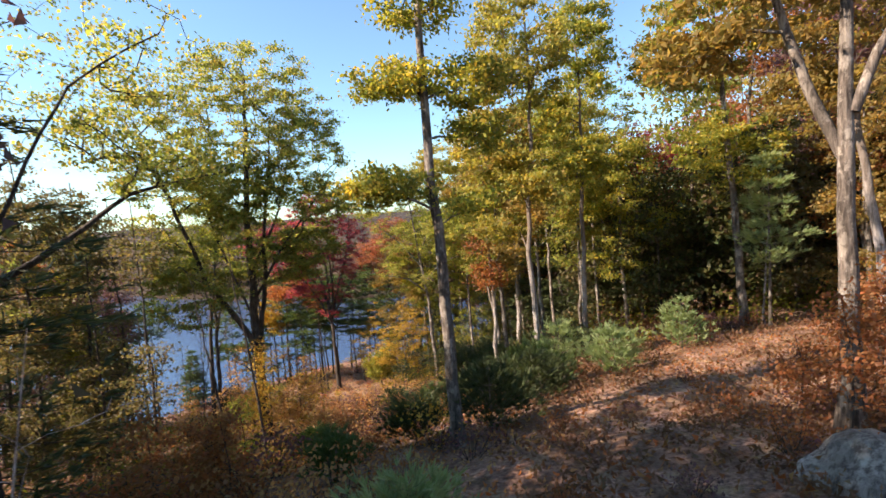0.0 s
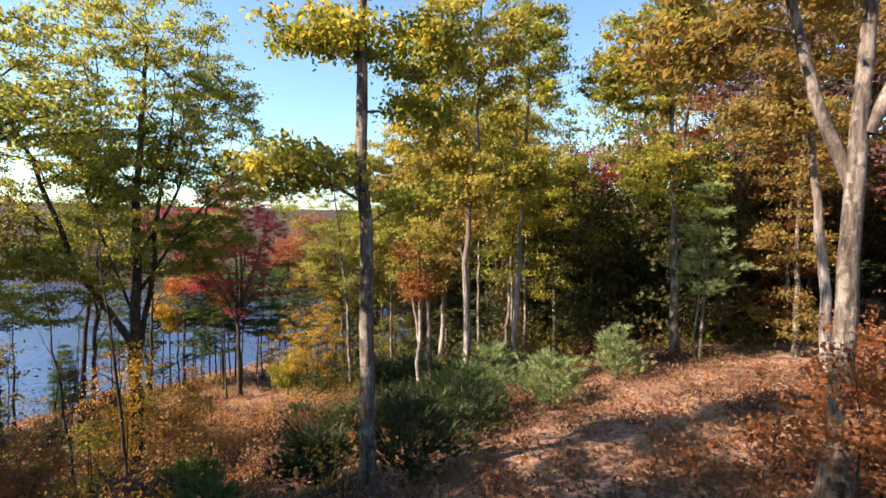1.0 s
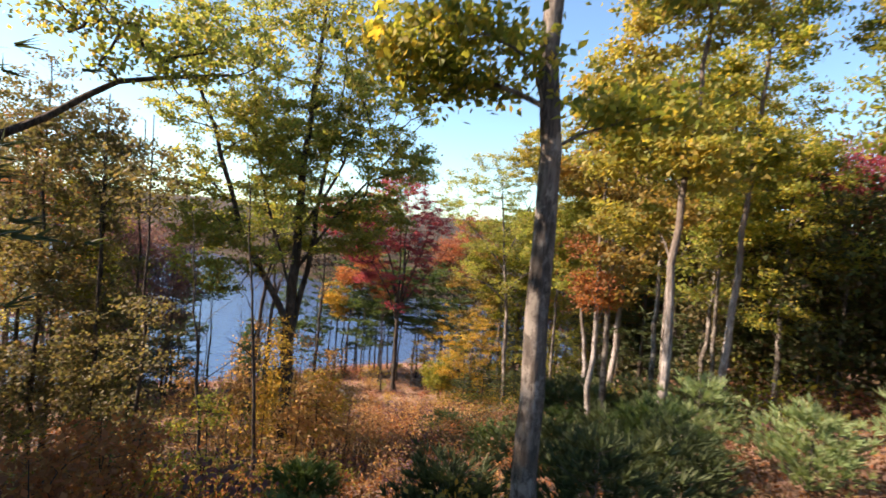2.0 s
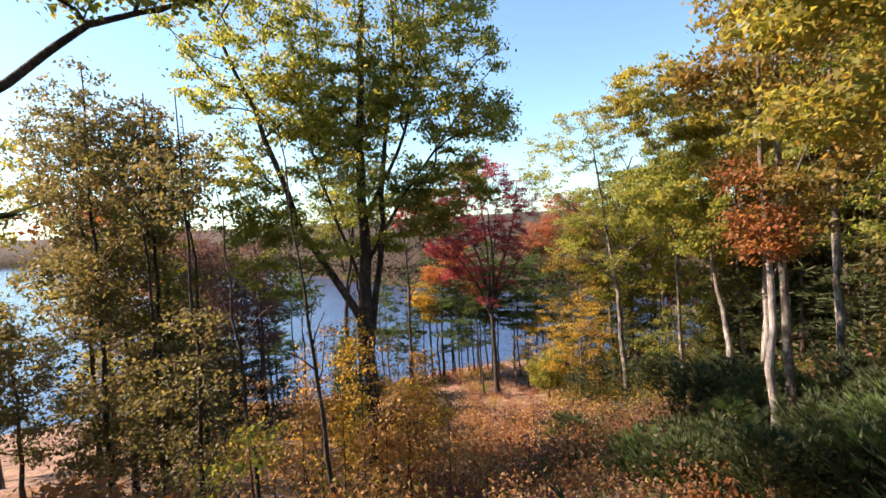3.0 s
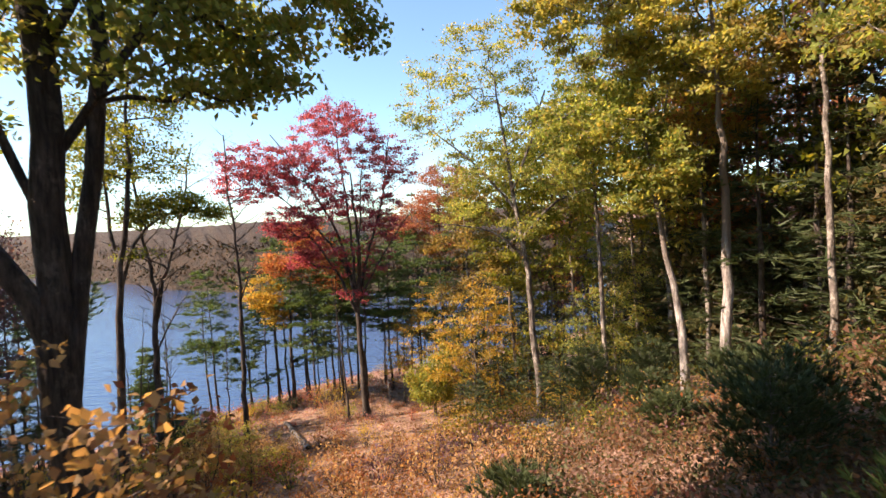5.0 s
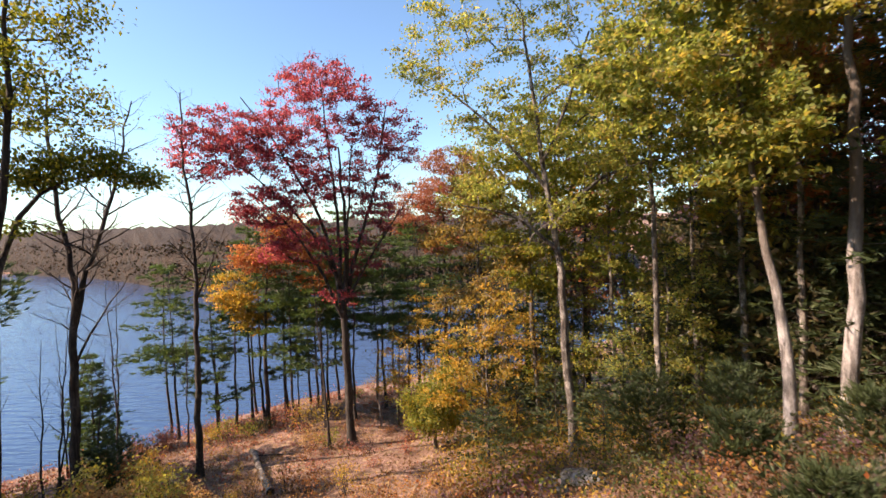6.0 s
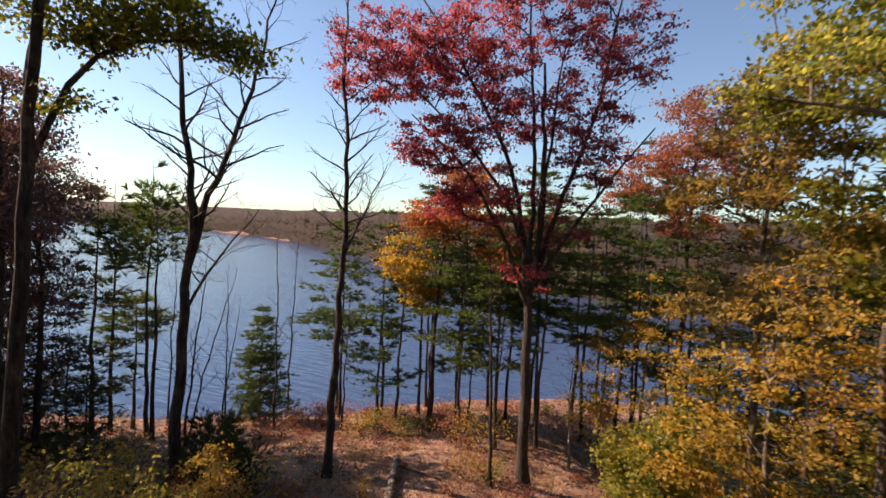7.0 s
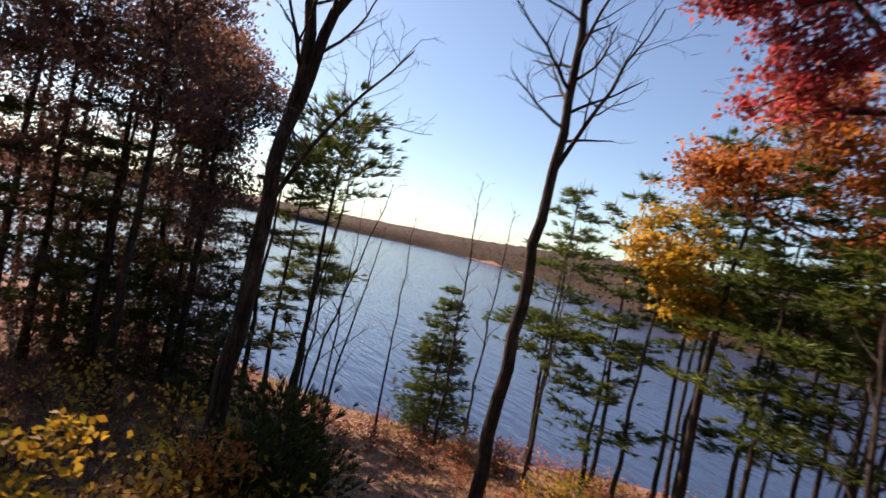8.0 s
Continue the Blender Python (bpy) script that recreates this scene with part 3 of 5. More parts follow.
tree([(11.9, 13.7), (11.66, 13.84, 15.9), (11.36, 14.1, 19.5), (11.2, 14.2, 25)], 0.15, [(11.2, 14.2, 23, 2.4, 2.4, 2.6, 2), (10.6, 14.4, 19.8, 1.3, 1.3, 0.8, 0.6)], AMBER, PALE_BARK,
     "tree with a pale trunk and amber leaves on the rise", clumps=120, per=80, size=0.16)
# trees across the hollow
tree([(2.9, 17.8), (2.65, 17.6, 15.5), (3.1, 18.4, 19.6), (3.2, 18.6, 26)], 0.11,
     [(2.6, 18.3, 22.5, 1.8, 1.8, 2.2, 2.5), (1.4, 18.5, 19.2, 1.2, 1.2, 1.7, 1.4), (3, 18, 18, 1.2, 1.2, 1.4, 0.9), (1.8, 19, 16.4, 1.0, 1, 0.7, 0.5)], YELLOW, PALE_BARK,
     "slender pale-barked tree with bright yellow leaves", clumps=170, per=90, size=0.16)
tree([(6.0, 23.2), (6.05, 23.2, 15), (6.3, 23.2, 20), (6.3, 23.2, 27)], 0.13, [(6.4, 23.2, 24, 1.5, 1.5, 3, 2), (6.1, 23, 18.8, 1.3, 1.3, 1.5, 0.8), (4.6, 23.2, 21, 1.2, 1.2, 2, 0.8)], YGREEN, PALE_BARK,
     "slender oak with yellow-green leaves across the hollow", clumps=150, per=85, size=0.17)
tree([(11.8, 20.3), (11.5, 20.4, 18), (11.2, 20.6, 23), (11.1, 20.6, 27)], 0.17,
     [(10.8, 20.8, 23.5, 2.4, 2.2, 2.4, 2.5), (11.4, 20.4, 19, 2, 1.8, 1.6, 1.3), (9.2, 21.6, 22.8, 1.1, 1.2, 0.9, 0.6), (11.5, 20.5, 26, 1.8, 1.8, 1.2, 1)], YGREEN, BARK,
     "oak with yellow-green leaves beside the young pine", clumps=200, per=90, size=0.17)
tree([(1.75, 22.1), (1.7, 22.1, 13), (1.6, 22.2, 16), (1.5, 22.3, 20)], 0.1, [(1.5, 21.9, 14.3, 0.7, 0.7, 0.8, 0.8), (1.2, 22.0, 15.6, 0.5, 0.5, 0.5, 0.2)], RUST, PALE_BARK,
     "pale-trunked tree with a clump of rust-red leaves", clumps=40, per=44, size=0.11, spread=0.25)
for fx, fy, ft, fr, fl in ((2.3, 22.9, 21.5, 1.7, AMBER), (4.9, 27.6, 22.5, 2.2, OLIVE), (6.6, 33.0, 24.0, 2.4, AMBER), (9.0, 30.8, 24.5, 2.5, OLIVE), (9.4, 27.0, 20.5, 2.0, YGREEN), (5.4, 38.6, 22.5, 2.6, AMBER), (8.6, 37.4, 24.5, 2.4, GREEN), (11.0, 36.0, 21.5, 2.2, AMBER), (1.4, 39.8, 20.5, 2.3, OLIVE),
                           (-2.4, 43.4, 17.0, 2.2, GREEN), (-4.6, 45.2, 15.0, 1.9, AMBER)):
    tree([(fx, fy), (fx - 0.2, fy, ft - 6), (fx, fy + 0.2, ft)], 0.12, [(fx, fy, ft - 6.0, fr, fr, 1.8, 1), (fx, fy, ft - 2, fr, fr, 2.6, 2), (fx - fr, fy, ft - 3.5, 0.9, 0.9, 0.8, 0.35), (fx + fr * 0.6, fy - fr, ft - 4.5, 1.0, 0.9, 0.7, 0.35)], fl, BARK,
         "tall woodland tree with mottled olive and amber leaves", clumps=150, per=60, size=0.165, spread=0.29)
for fx, fy, ft, fl in ((7.5, 28.5, 22.5, YELLOW), (0.8, 43.2, 17.5, OLIVE), (3.4, 41.6, 19.0, YGREEN), (6.4, 42.2, 21.0, OLIVE)):
    tree([(fx, fy), (fx - 0.2, fy, ft - 5), (fx, fy + 0.2, ft)], 0.1, [(fx, fy, ft - 5.5, 1.5, 1.5, 2, 1.2), (fx, fy, ft - 1.5, 1.9, 1.9, 2.2, 2)], fl, BARK,
         "slender woodland tree with mottled yellow leaves", clumps=95, per=75, size=0.17)
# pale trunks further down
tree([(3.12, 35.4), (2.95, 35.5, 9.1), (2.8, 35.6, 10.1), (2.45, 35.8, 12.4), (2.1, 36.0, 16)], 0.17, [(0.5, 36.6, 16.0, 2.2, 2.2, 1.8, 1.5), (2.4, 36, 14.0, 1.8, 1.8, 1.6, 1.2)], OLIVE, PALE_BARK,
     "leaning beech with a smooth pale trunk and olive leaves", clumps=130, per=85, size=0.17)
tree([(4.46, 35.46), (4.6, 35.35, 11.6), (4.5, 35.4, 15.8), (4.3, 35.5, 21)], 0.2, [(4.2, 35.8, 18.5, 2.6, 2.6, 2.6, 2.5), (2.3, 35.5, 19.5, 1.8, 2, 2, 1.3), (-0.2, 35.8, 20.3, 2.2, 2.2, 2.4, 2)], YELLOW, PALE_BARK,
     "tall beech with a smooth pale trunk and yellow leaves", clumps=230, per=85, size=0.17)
tree([(-1.64, 39.47), (-2.0, 39.5, 10.3), (-2.47, 39.6, 14.2), (-3, 39.6, 19)], 0.17,
     [(-6, 39.6, 18, 1.6, 1.8, 2.0, 1.5), (-3.5, 39.6, 19.5, 2.4, 2.2, 2.2, 2.5), (-1.2, 39.5, 17.5, 1.8, 1.8, 2, 1.3), (-4.8, 39.7, 13, 1.3, 1.2, 0.7, 0.6), (-4.2, 39.6, 15.6, 2.0, 2, 1.4, 1.6), (-0.8, 39, 14.6, 2, 2, 1.5, 1.4), (1.3, 39, 16.8, 2, 2, 2, 1.2), (-2.2, 38.8, 12.4, 1.5, 1.2, 0.6, 0.4)], OLIVE, BARK,
     "slender oak with olive yellow leaves on the slope", stems=[([(-2.0, 39.5, 11.0), (-3.4, 39.4, 12.2), (-5.4, 39.3, 12.7)], 0.07, 0.025), ([(-2.2, 39.5, 11.8), (-0.6, 39.2, 13.4), (1.5, 39.0, 14.0)], 0.08, 0.03),
            ([(-2.4, 39.6, 13.2), (-4.0, 39.6, 15.2), (-5.8, 39.6, 16.8)], 0.07, 0.025), ([(-2.5, 39.6, 14.0), (-1.6, 39.3, 16.0), (-0.9, 39.2, 18.2)], 0.07, 0.03)],
     clumps=310, per=76, size=0.105, spread=0.24)
for gx, gy, s_, gm in ((-4.6, 43.2, 1.0, GOLD), (-0.4, 44.2, 1.1, YGREEN), (2.2, 41.5, 0.9, OLIVE), (-8.0, 49.6, 1.1, GOLD), (-4.6, 47.6, 1.0, YGREEN), (-6.9, 43.6, 0.5, YGREEN)):
    tree([(gx, gy), (gx + 0.1, gy, height(gx, gy) + 7.0 * s_)], 0.07,
         [(gx, gy, height(gx, gy) + 3.3 * s_, 2.5 * s_, 2.2 * s_, 2.3 * s_, 3), (gx + 0.8 * s_, gy, height(gx, gy) + 6.0 * s_, 1.6 * s_, 1.6 * s_, 1.3 * s_, 0.9), (gx - 1.9 * s_, gy, height(gx, gy) + 2.4, 0.9 * s_, 0.9 * s_, 1.2 * s_, 0.4)], gm, BARK,
         "young maple with golden yellow leaves down to the ground", clumps=130, per=58, size=0.115, spread=0.24, first=0.1, lift=0.2)
bare_tree([(-3.85, 43.3), (-3.85, 43.3, 7), (-3.8, 43.3, 10.0)], 0.05, PALE_BARK, "dead white sapling with bare forked twigs", first=0.35, reach=1.3, gap=0.5, levels=2)
bare_tree([(-10.4, 49.0), (-10.5, 49.0, 4.2), (-10.4, 49.0, 6.4)], 0.05, PALE_BARK, "dead white sapling with bare forked twigs", first=0.2, reach=1.1, gap=0.3, levels=2, rise=0.25)
# the red oak on the bank and its neighbours
tree([(-11.2, 46.0), (-11.35, 46, 5), (-11.4, 46, 8), (-11.1, 46.05, 11), (-11.3, 46, 16)], 0.2,
     [(-16.2, 44.0, 16.0, 2.4, 2.2, 1.8, 2), (-14.2, 45, 16.0, 1.8, 1.8, 1.6, 1.4), (-12, 45.8, 18, 2.6, 2.6, 2.2, 2.4), (-9.2, 46.5, 16.3, 1.8, 2, 2, 1.3), (-12.5, 45.8, 14.5, 2.4, 2.2, 1.4, 1.4), (-14.4, 44.8, 13.2, 1.7, 1.5, 1.0, 1.1), (-9.6, 46.4, 13.2, 1.5, 1.5, 1.3, 0.8), (-14.1, 44.9, 11.2, 0.9, 0.8, 0.7, 0.4), (-11.3, 46, 9.5, 1.3, 1.2, 1.3, 0.2), (-12.4, 45.6, 11.6, 1.8, 1.6, 1.2, 0.5), (-10.2, 46.2, 11.2, 1.2, 1.2, 1.2, 0.2)], RED, DARK_BARK,
     "vase-shaped tree with thinning dark red autumn leaves",
     stems=[([(-11.4, 46, 7.7), (-12.4, 45.5, 10.4), (-13.6, 44.9, 12.4), (-15.4, 44.3, 14.2)], 0.095, 0.022), ([(-11.4, 46, 7.9), (-12.1, 45.9, 12), (-13.6, 45, 15.5), (-15.3, 44.5, 18.2)], 0.11, 0.025),
            ([(-11.4, 46, 8.2), (-10.7, 46.3, 11), (-9.6, 46.5, 14.5), (-9, 46.5, 18)], 0.11, 0.025), ([(-11.2, 46, 8.5), (-9.8, 46.4, 11), (-7.8, 46.7, 13.8)], 0.085, 0.02),
            ([(-11.4, 46, 8), (-11.7, 46.6, 13), (-12.2, 46.4, 19.5)], 0.11, 0.025), ([(-11.3, 46, 9.2), (-12.9, 45.3, 12.4), (-15.6, 44.2, 15.4)], 0.085, 0.02), ([(-11.2, 46, 9), (-10.9, 45.6, 12.5), (-10.4, 45.4, 16.5)], 0.085, 0.02)], clumps=860, per=54, size=0.12, spread=0.21, lift=1.1, first=0.4, twigs=2, tip=0.0085)
tree([(-7.1, 56.0), (-7.1, 56, 9), (-7.0, 56, 15.5)], 0.17, [(-8.6, 56, 13.6, 2.2, 2.2, 1.5, 1.3), (-6.6, 56, 15.8, 2.6, 2.4, 1.6, 1.6), (-5.0, 56, 13.4, 2.2, 2.0, 1.6, 1.2), (-7.4, 55.6, 11.2, 2.0, 1.8, 1.0, 0.7), (-9.6, 55.6, 12.2, 1.3, 1.2, 0.8, 0.5)], BRICK, DARK_BARK,
     "tree with brick-red leaves near the shore", clumps=340, per=60, size=0.15, spread=0.3)
tree([(-16.9, 49.2), (-16.8, 49.2, 6), (-16.5, 49.3, 11)], 0.14, [(-15.6, 49.6, 11, 2.0, 2.0, 1.6, 1.6), (-17.3, 48.8, 10.6, 1.2, 1.3, 1.0, 0.7), (-13.8, 50, 9.2, 1.7, 1.6, 1.6, 0.9), (-15.4, 49.4, 12.4, 1.3, 1.3, 0.9, 0.6)], ORANGE, DARK_BARK,
     "maple with orange-red leaves at the lake shore", clumps=170, per=60, size=0.14)
tree([(-18.6, 49.0), (-18.5, 49, 5), (-18.4, 49.1, 9.5)], 0.08, [(-18.4, 49.0, 8.8, 1.2, 1.2, 1.2, 1), (-17.6, 49.2, 7.2, 0.9, 0.9, 0.9, 0.5)], GOLD, DARK_BARK, "small maple with yellow-orange leaves by the water", clumps=70, per=70, size=0.14)
# bare trees by the shore
SHORE_BARE = "leafless tree with fine bare twigs near the water"
bare_tree([(-17.0, 42.5), (-16.9, 42.7, 8.3), (-16.8, 42.76, 11.2), (-17, 42.6, 14.9), (-17, 42.6, 18.0)], 0.15, DARK_BARK, SHORE_BARE,
          stems=[([(-16.86, 42.74, 9.2), (-16.5, 43.1, 10.4), (-15.9, 43.7, 12.4)], 0.05, 0.012)], first=0.5, reach=2.7)
bare_tree([(-18.8, 38.1), (-18.72, 38.2, 6), (-18.68, 38.3, 8.9), (-18.6, 38.4, 10.5), (-18.8, 38.1, 13.5), (-18.9, 38, 17.5)], 0.18, DARK_BARK, SHORE_BARE,
          stems=[([(-18.68, 38.3, 8.8), (-18.4, 38.6, 10.5), (-17.8, 39.4, 13.5), (-17.3, 40, 17)], 0.11, 0.02), ([(-18.7, 38.3, 7.6), (-18.2, 39.0, 9.2), (-17.7, 39.9, 10.6)], 0.05, 0.012)], first=0.5, reach=2.7)
for bx, by, tx, ty, bz, br in ((-23.3, 46, -23.5, 46, 9.8, 0.06), (-12.05, 45.0, -12.6, 45.2, 10.0, 0.07), (-21.2, 40.0, -20.6, 40.4, 9.4, 0.05), (-21.8, 40.4, -20.2, 41.2, 8.6, 0.045), (-22.6, 40.8, -22.4, 41.0, 8.0, 0.05),
                               (-24.8, 44.5, -25.0, 44.6, 8.2, 0.045), (-27.5, 43.5, -27.2, 43.6, 8.8, 0.05), (-14.0, 50.0, -13.8, 50.2, 9.0, 0.05), (-9.5, 49.5, -9.2, 49.6, 8.0, 0.05), (-20.5, 47.4, -20.3, 47.5, 8.2, 0.05),
                               (-25.6, 49.0, -25.3, 49.1, 9.4, 0.06), (-19.9, 40.3, -19.7, 41.0, 7.6, 0.04), (-15.8, 51.0, -15.6, 51.2, 9.5, 0.05), (-7.0, 17.0, -7.9, 17.1, 17.0, 0.06), (-7.6, 15.6, -8.9, 16.4, 15.8, 0.05)):
    g_ = height(bx, by)
    bare_tree([(bx, by), ((bx * 2 + tx) / 3, (by * 2 + ty) / 3, g_ + (bz - g_) * 0.4), (tx, ty, bz)], br, DARK_BARK, "thin leafless sapling with a few bare twigs", first=0.4, reach=1.3, gap=0.34, levels=2, rise=0.9)
# the dark leaning oak over the lower bank
tree([(-17.3, 33.8), (-17.05, 33.9, 8), (-16.8, 33.9, 11), (-16.2, 33.8, 14), (-15.6, 33.6, 19)], 0.17,
     [(-15.7, 33.8, 17.4, 1.8, 1.8, 1.8, 1.6), (-17.8, 34.6, 16.6, 1.6, 1.6, 1.3, 1.2), (-16.4, 34.7, 13.7, 1.1, 0.8, 0.6, 0.7), (-15.7, 35.4, 14.1, 1.2, 0.9, 0.5, 0.8), (-15.1, 36.3, 13.9, 0.9, 0.7, 0.35, 0.5), (-14.7, 36.9, 13.5, 0.6, 0.5, 0.4, 0.25),
      (-16.9, 36.2, 15.6, 1.8, 1.4, 0.8, 0.9), (-18.4, 34.4, 14.6, 1.3, 1.2, 0.8, 0.6), (-17.2, 33.6, 15.4, 1.4, 1.2, 0.8, 0.6), (-16.2, 34.2, 12.3, 0.5, 0.5, 0.3, 0.1), (-15.6, 33.2, 20.5, 2.4, 2.4, 1.6, 1.4)], GREEN, DARK_BARK,
     "leaning oak with dark green leaves over the bank", stems=[([(-16.8, 33.9, 11), (-16.5, 34.4, 12.6), (-15.9, 35.2, 13.6), (-15.0, 36.4, 13.8)], 0.08, 0.025), ([(-16.9, 33.9, 12.5), (-17.4, 34.4, 14.5), (-17.9, 35, 17)], 0.07, 0.025)], clumps=320, per=56, size=0.12, spread=0.3)
for lx, ly, lt, lm in ((-15.4, 20.2, 19.5, DULL), (-17.2, 19.6, 20.5, DULL), (-17.8, 22.6, 18.5, GREEN), (-19.5, 20.8, 20, DULL)):
    g_ = height(lx, ly)
    tree([(lx, ly), (lx + 0.2, ly, g_ + 7), (lx, ly + 0.2, lt)], 0.1, [(lx, ly, lt - 2.5, 1.5, 1.5, 2.4, 1), (lx, ly, lt - 6.5, 1.5, 1.5, 2.4, 1), (lx + 0.3, ly - 0.2, g_ + 3.0, 1.3, 1.3, 2.0, 0.7)], lm, DARK_BARK,
         "young oak with dull green and brown leaves down to the ground", clumps=210, per=44, size=0.15, first=0.12)
for lx, ly, lt in ((-11.6, 18.0, 18.4), (-14.2, 19.0, 18.0), (-14.2, 20.6, 18.6)):
    g_ = height(lx, ly)
    tree([(lx, ly), (lx + 0.15, ly, g_ + 4), (lx, ly + 0.1, lt)], 0.07, [(lx, ly, lt - 1.8, 1.0, 1.0, 1.6, 0.8), (lx, ly, g_ + 4.4, 1.2, 1.2, 1.6, 1), (lx + 0.2, ly - 0.2, g_ + 2.0, 1.1, 1.1, 1.3, 0.7)], DULL, DARK_BARK,
         "slender young oak with dull olive leaves below the path", clumps=105, per=34, size=0.12, first=0.1)
# first three stand out of view, added to shade the bushes below
for lx, ly in ((-17.0, 14.6), (-15.6, 12.6), (-18.6, 16.4), (-19.6, 12.8), (-21.2, 16.6), (-22.8, 20.2)):
    g_ = height(lx, ly)
    tree([(lx, ly), (lx + 0.1, ly, g_ + 4), (lx, ly, g_ + 7)], 0.09, [(lx, ly, g_ + 5.2, 1.8, 1.8, 1.6, 2), (lx, ly, g_ + 2.8, 1.4, 1.4, 1.4, 1)], DULL, DARK_BARK, "young oak with dull green leaves below the path", clumps=120, per=40, size=0.17, first=0.15)
# dark stand on the lower left
# shade on these pines is put into their dark needle colour
for wx, wy, wh in ((-27, 33, 14), (-31, 35, 15), (-29, 38.2, 13), (-22, 28, 12), (-35, 36, 15), (-27.5, 36.2, 12), (-28.4, 40.8, 12)):
    wh = (12.8 if wx < -26 else 8.5) - height(wx, wy) + rng.uniform(-1.5, 0.6)
    conifer(wx, wy, wh, 0.11, 1.8, wh * 0.15, DARK_NEEDLE, DARK_BARK, "dark tall pine in the shade by the lake", whorls=12, open_=0.35, tuft=0.34, density=3.2, per=10)
for wx, wy, wt in ((-27.4, 38.4, 12.0), (-26.4, 33.0, 14.5), (-29, 36.0, 14.6), (-31.0, 37.6, 14.2), (-33.0, 34.6, 16), (-30.2, 33.4, 16), (-35.5, 37.6, 15), (-36.0, 33.0, 17), (-29.4, 34.4, 13.0), (-33.5, 31.5, 17.5), (-25.6, 36.6, 14.6), (-31.8, 38.6, 14.0), (-29.4, 38.6, 13.2), (-34.2, 38.8, 15), (-24.8, 30.6, 15.5)):
    tree([(wx, wy), (wx + 0.2, wy, wt - 5), (wx, wy, wt)], 0.13, [(wx, wy, wt - 1.5, 1.8, 1.8, 1.6, 1.6), (wx + 0.6, wy, wt - 4.5, 1.6, 1.6, 1.2, 0.7), (wx - 0.8, wy + 0.5, wt - 7, 1.3, 1.3, 1.0, 0.3), *(((wx, wy, wt - 9.5, 1.4, 1.4, 1.3, 0.5), (wx, wy + 0.4, wt - 12, 1.4, 1.4, 1.2, 0.4)) if wx < -28 else ())], MAROON, DARK_BARK, "slender tree with thin dull maroon leaves", first=0.25, clumps=160, per=36, size=0.15, spread=0.36)
# pines at the water's edge
for px, py, pt_, pf in ((-20.6, 50.6, 9.5, 3), (-18.9, 51.6, 11, 4.5), (-17.2, 52.6, 11.5, 4.5), (-15.4, 53.4, 10.5, 4), (-13.4, 52.8, 11.5, 4), (-22.3, 49.4, 9, 2.4), (-10.8, 52.8, 11.5, 3), (-8.6, 51.8, 10.5, 2.5), (-29.0, 42.8, 6.5, 4.2), (-19.8, 49.2, 6, 2.0), (-12, 49.8, 9.5, 3), (-16.4, 51.0, 8.0, 2.5), (-14.2, 51.8, 9.0, 3), (-11.6, 54.0, 10, 3), (-9.6, 54.5, 11, 3), (-6.6, 53.0, 10, 2), (-9.2, 57.0, 13.5, 2), (-7.8, 59.0, 14, 2), (-11.0, 57.0, 12.5, 2), (-19.6, 53.6, 12, 4), (-16.2, 54.4, 12.5, 4), (-14.4, 54.8, 12, 4), (-12.6, 51.4, 10.5, 4), (-17.9, 51.2, 10.5, 4), (-23.4, 50.4, 9.5, 3), (-15.2, 48.6, 8.6, 2), (-13.3, 48.4, 8.4, 2)):
    conifer(px, py, pt_ + (1.5 if pt_ > 8 else 0), 0.09, 2.0, pf + (1.6 if pt_ > 8 else 0), NEEDLE, DARK_BARK, "slender white pine with tufted branches at the lake edge", whorls=11, open_=0.7, tuft=0.3, per=15)
for px, py, pt_, pf in ((-27.2, 42.4, 12.7, 7.6), (-28.6, 41.6, 11.8, 7.0), (-26.0, 41.9, 11.6, 8.0)):
    g_ = height(px, py)
    conifer(px, py, pt_ - g_, 0.1, 1.9, pf - g_, NEEDLE, DARK_BARK, "tall white pine with a high tufted crown by the lake", whorls=8, open_=0.9, tuft=0.36, per=11, density=2.4, droop=-0.08, cone=0.5, puff=0.07, upturn=0.5)
conifer(-25.4, 47.0, 6.0, 0.07, 1.3, 0.4, NEEDLE, DARK_BARK, "small dense cone-shaped evergreen at the water", name="cedar_tree", category="cedar tree", whorls=24, arms=7, tuft=0.22, density=5, per=11, open_=0.05)
conifer(12.4, 19.6, 7.2, 0.07, 1.35, 2.6, PALE_NEEDLE, BARK, "slender young white pine with fresh green needles", group="young pines", whorls=13, tuft=0.24, density=4.5, per=15, open_=0.5, droop=0.0, puff=0.12, upturn=0.7)
bare_tree([(12.6, 20.3), (12.7, 20.3, 14), (12.9, 20.2, 16)], 0.05, PALE_BARK, "thin pale leaning sapling", first=0.5, reach=0.8, levels=2)
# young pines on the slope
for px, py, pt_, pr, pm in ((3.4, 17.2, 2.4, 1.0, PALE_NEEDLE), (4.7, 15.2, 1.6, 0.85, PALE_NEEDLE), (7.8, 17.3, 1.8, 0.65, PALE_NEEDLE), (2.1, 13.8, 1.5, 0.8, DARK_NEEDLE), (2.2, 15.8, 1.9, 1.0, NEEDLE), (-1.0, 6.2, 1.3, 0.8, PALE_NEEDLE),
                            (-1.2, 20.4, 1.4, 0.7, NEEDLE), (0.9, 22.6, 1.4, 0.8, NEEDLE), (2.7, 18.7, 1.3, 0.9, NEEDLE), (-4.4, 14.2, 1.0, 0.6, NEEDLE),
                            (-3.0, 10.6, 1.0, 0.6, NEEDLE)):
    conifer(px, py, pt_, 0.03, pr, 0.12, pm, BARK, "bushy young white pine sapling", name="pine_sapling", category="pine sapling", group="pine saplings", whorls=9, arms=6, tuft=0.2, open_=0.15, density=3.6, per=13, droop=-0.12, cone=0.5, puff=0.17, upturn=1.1)
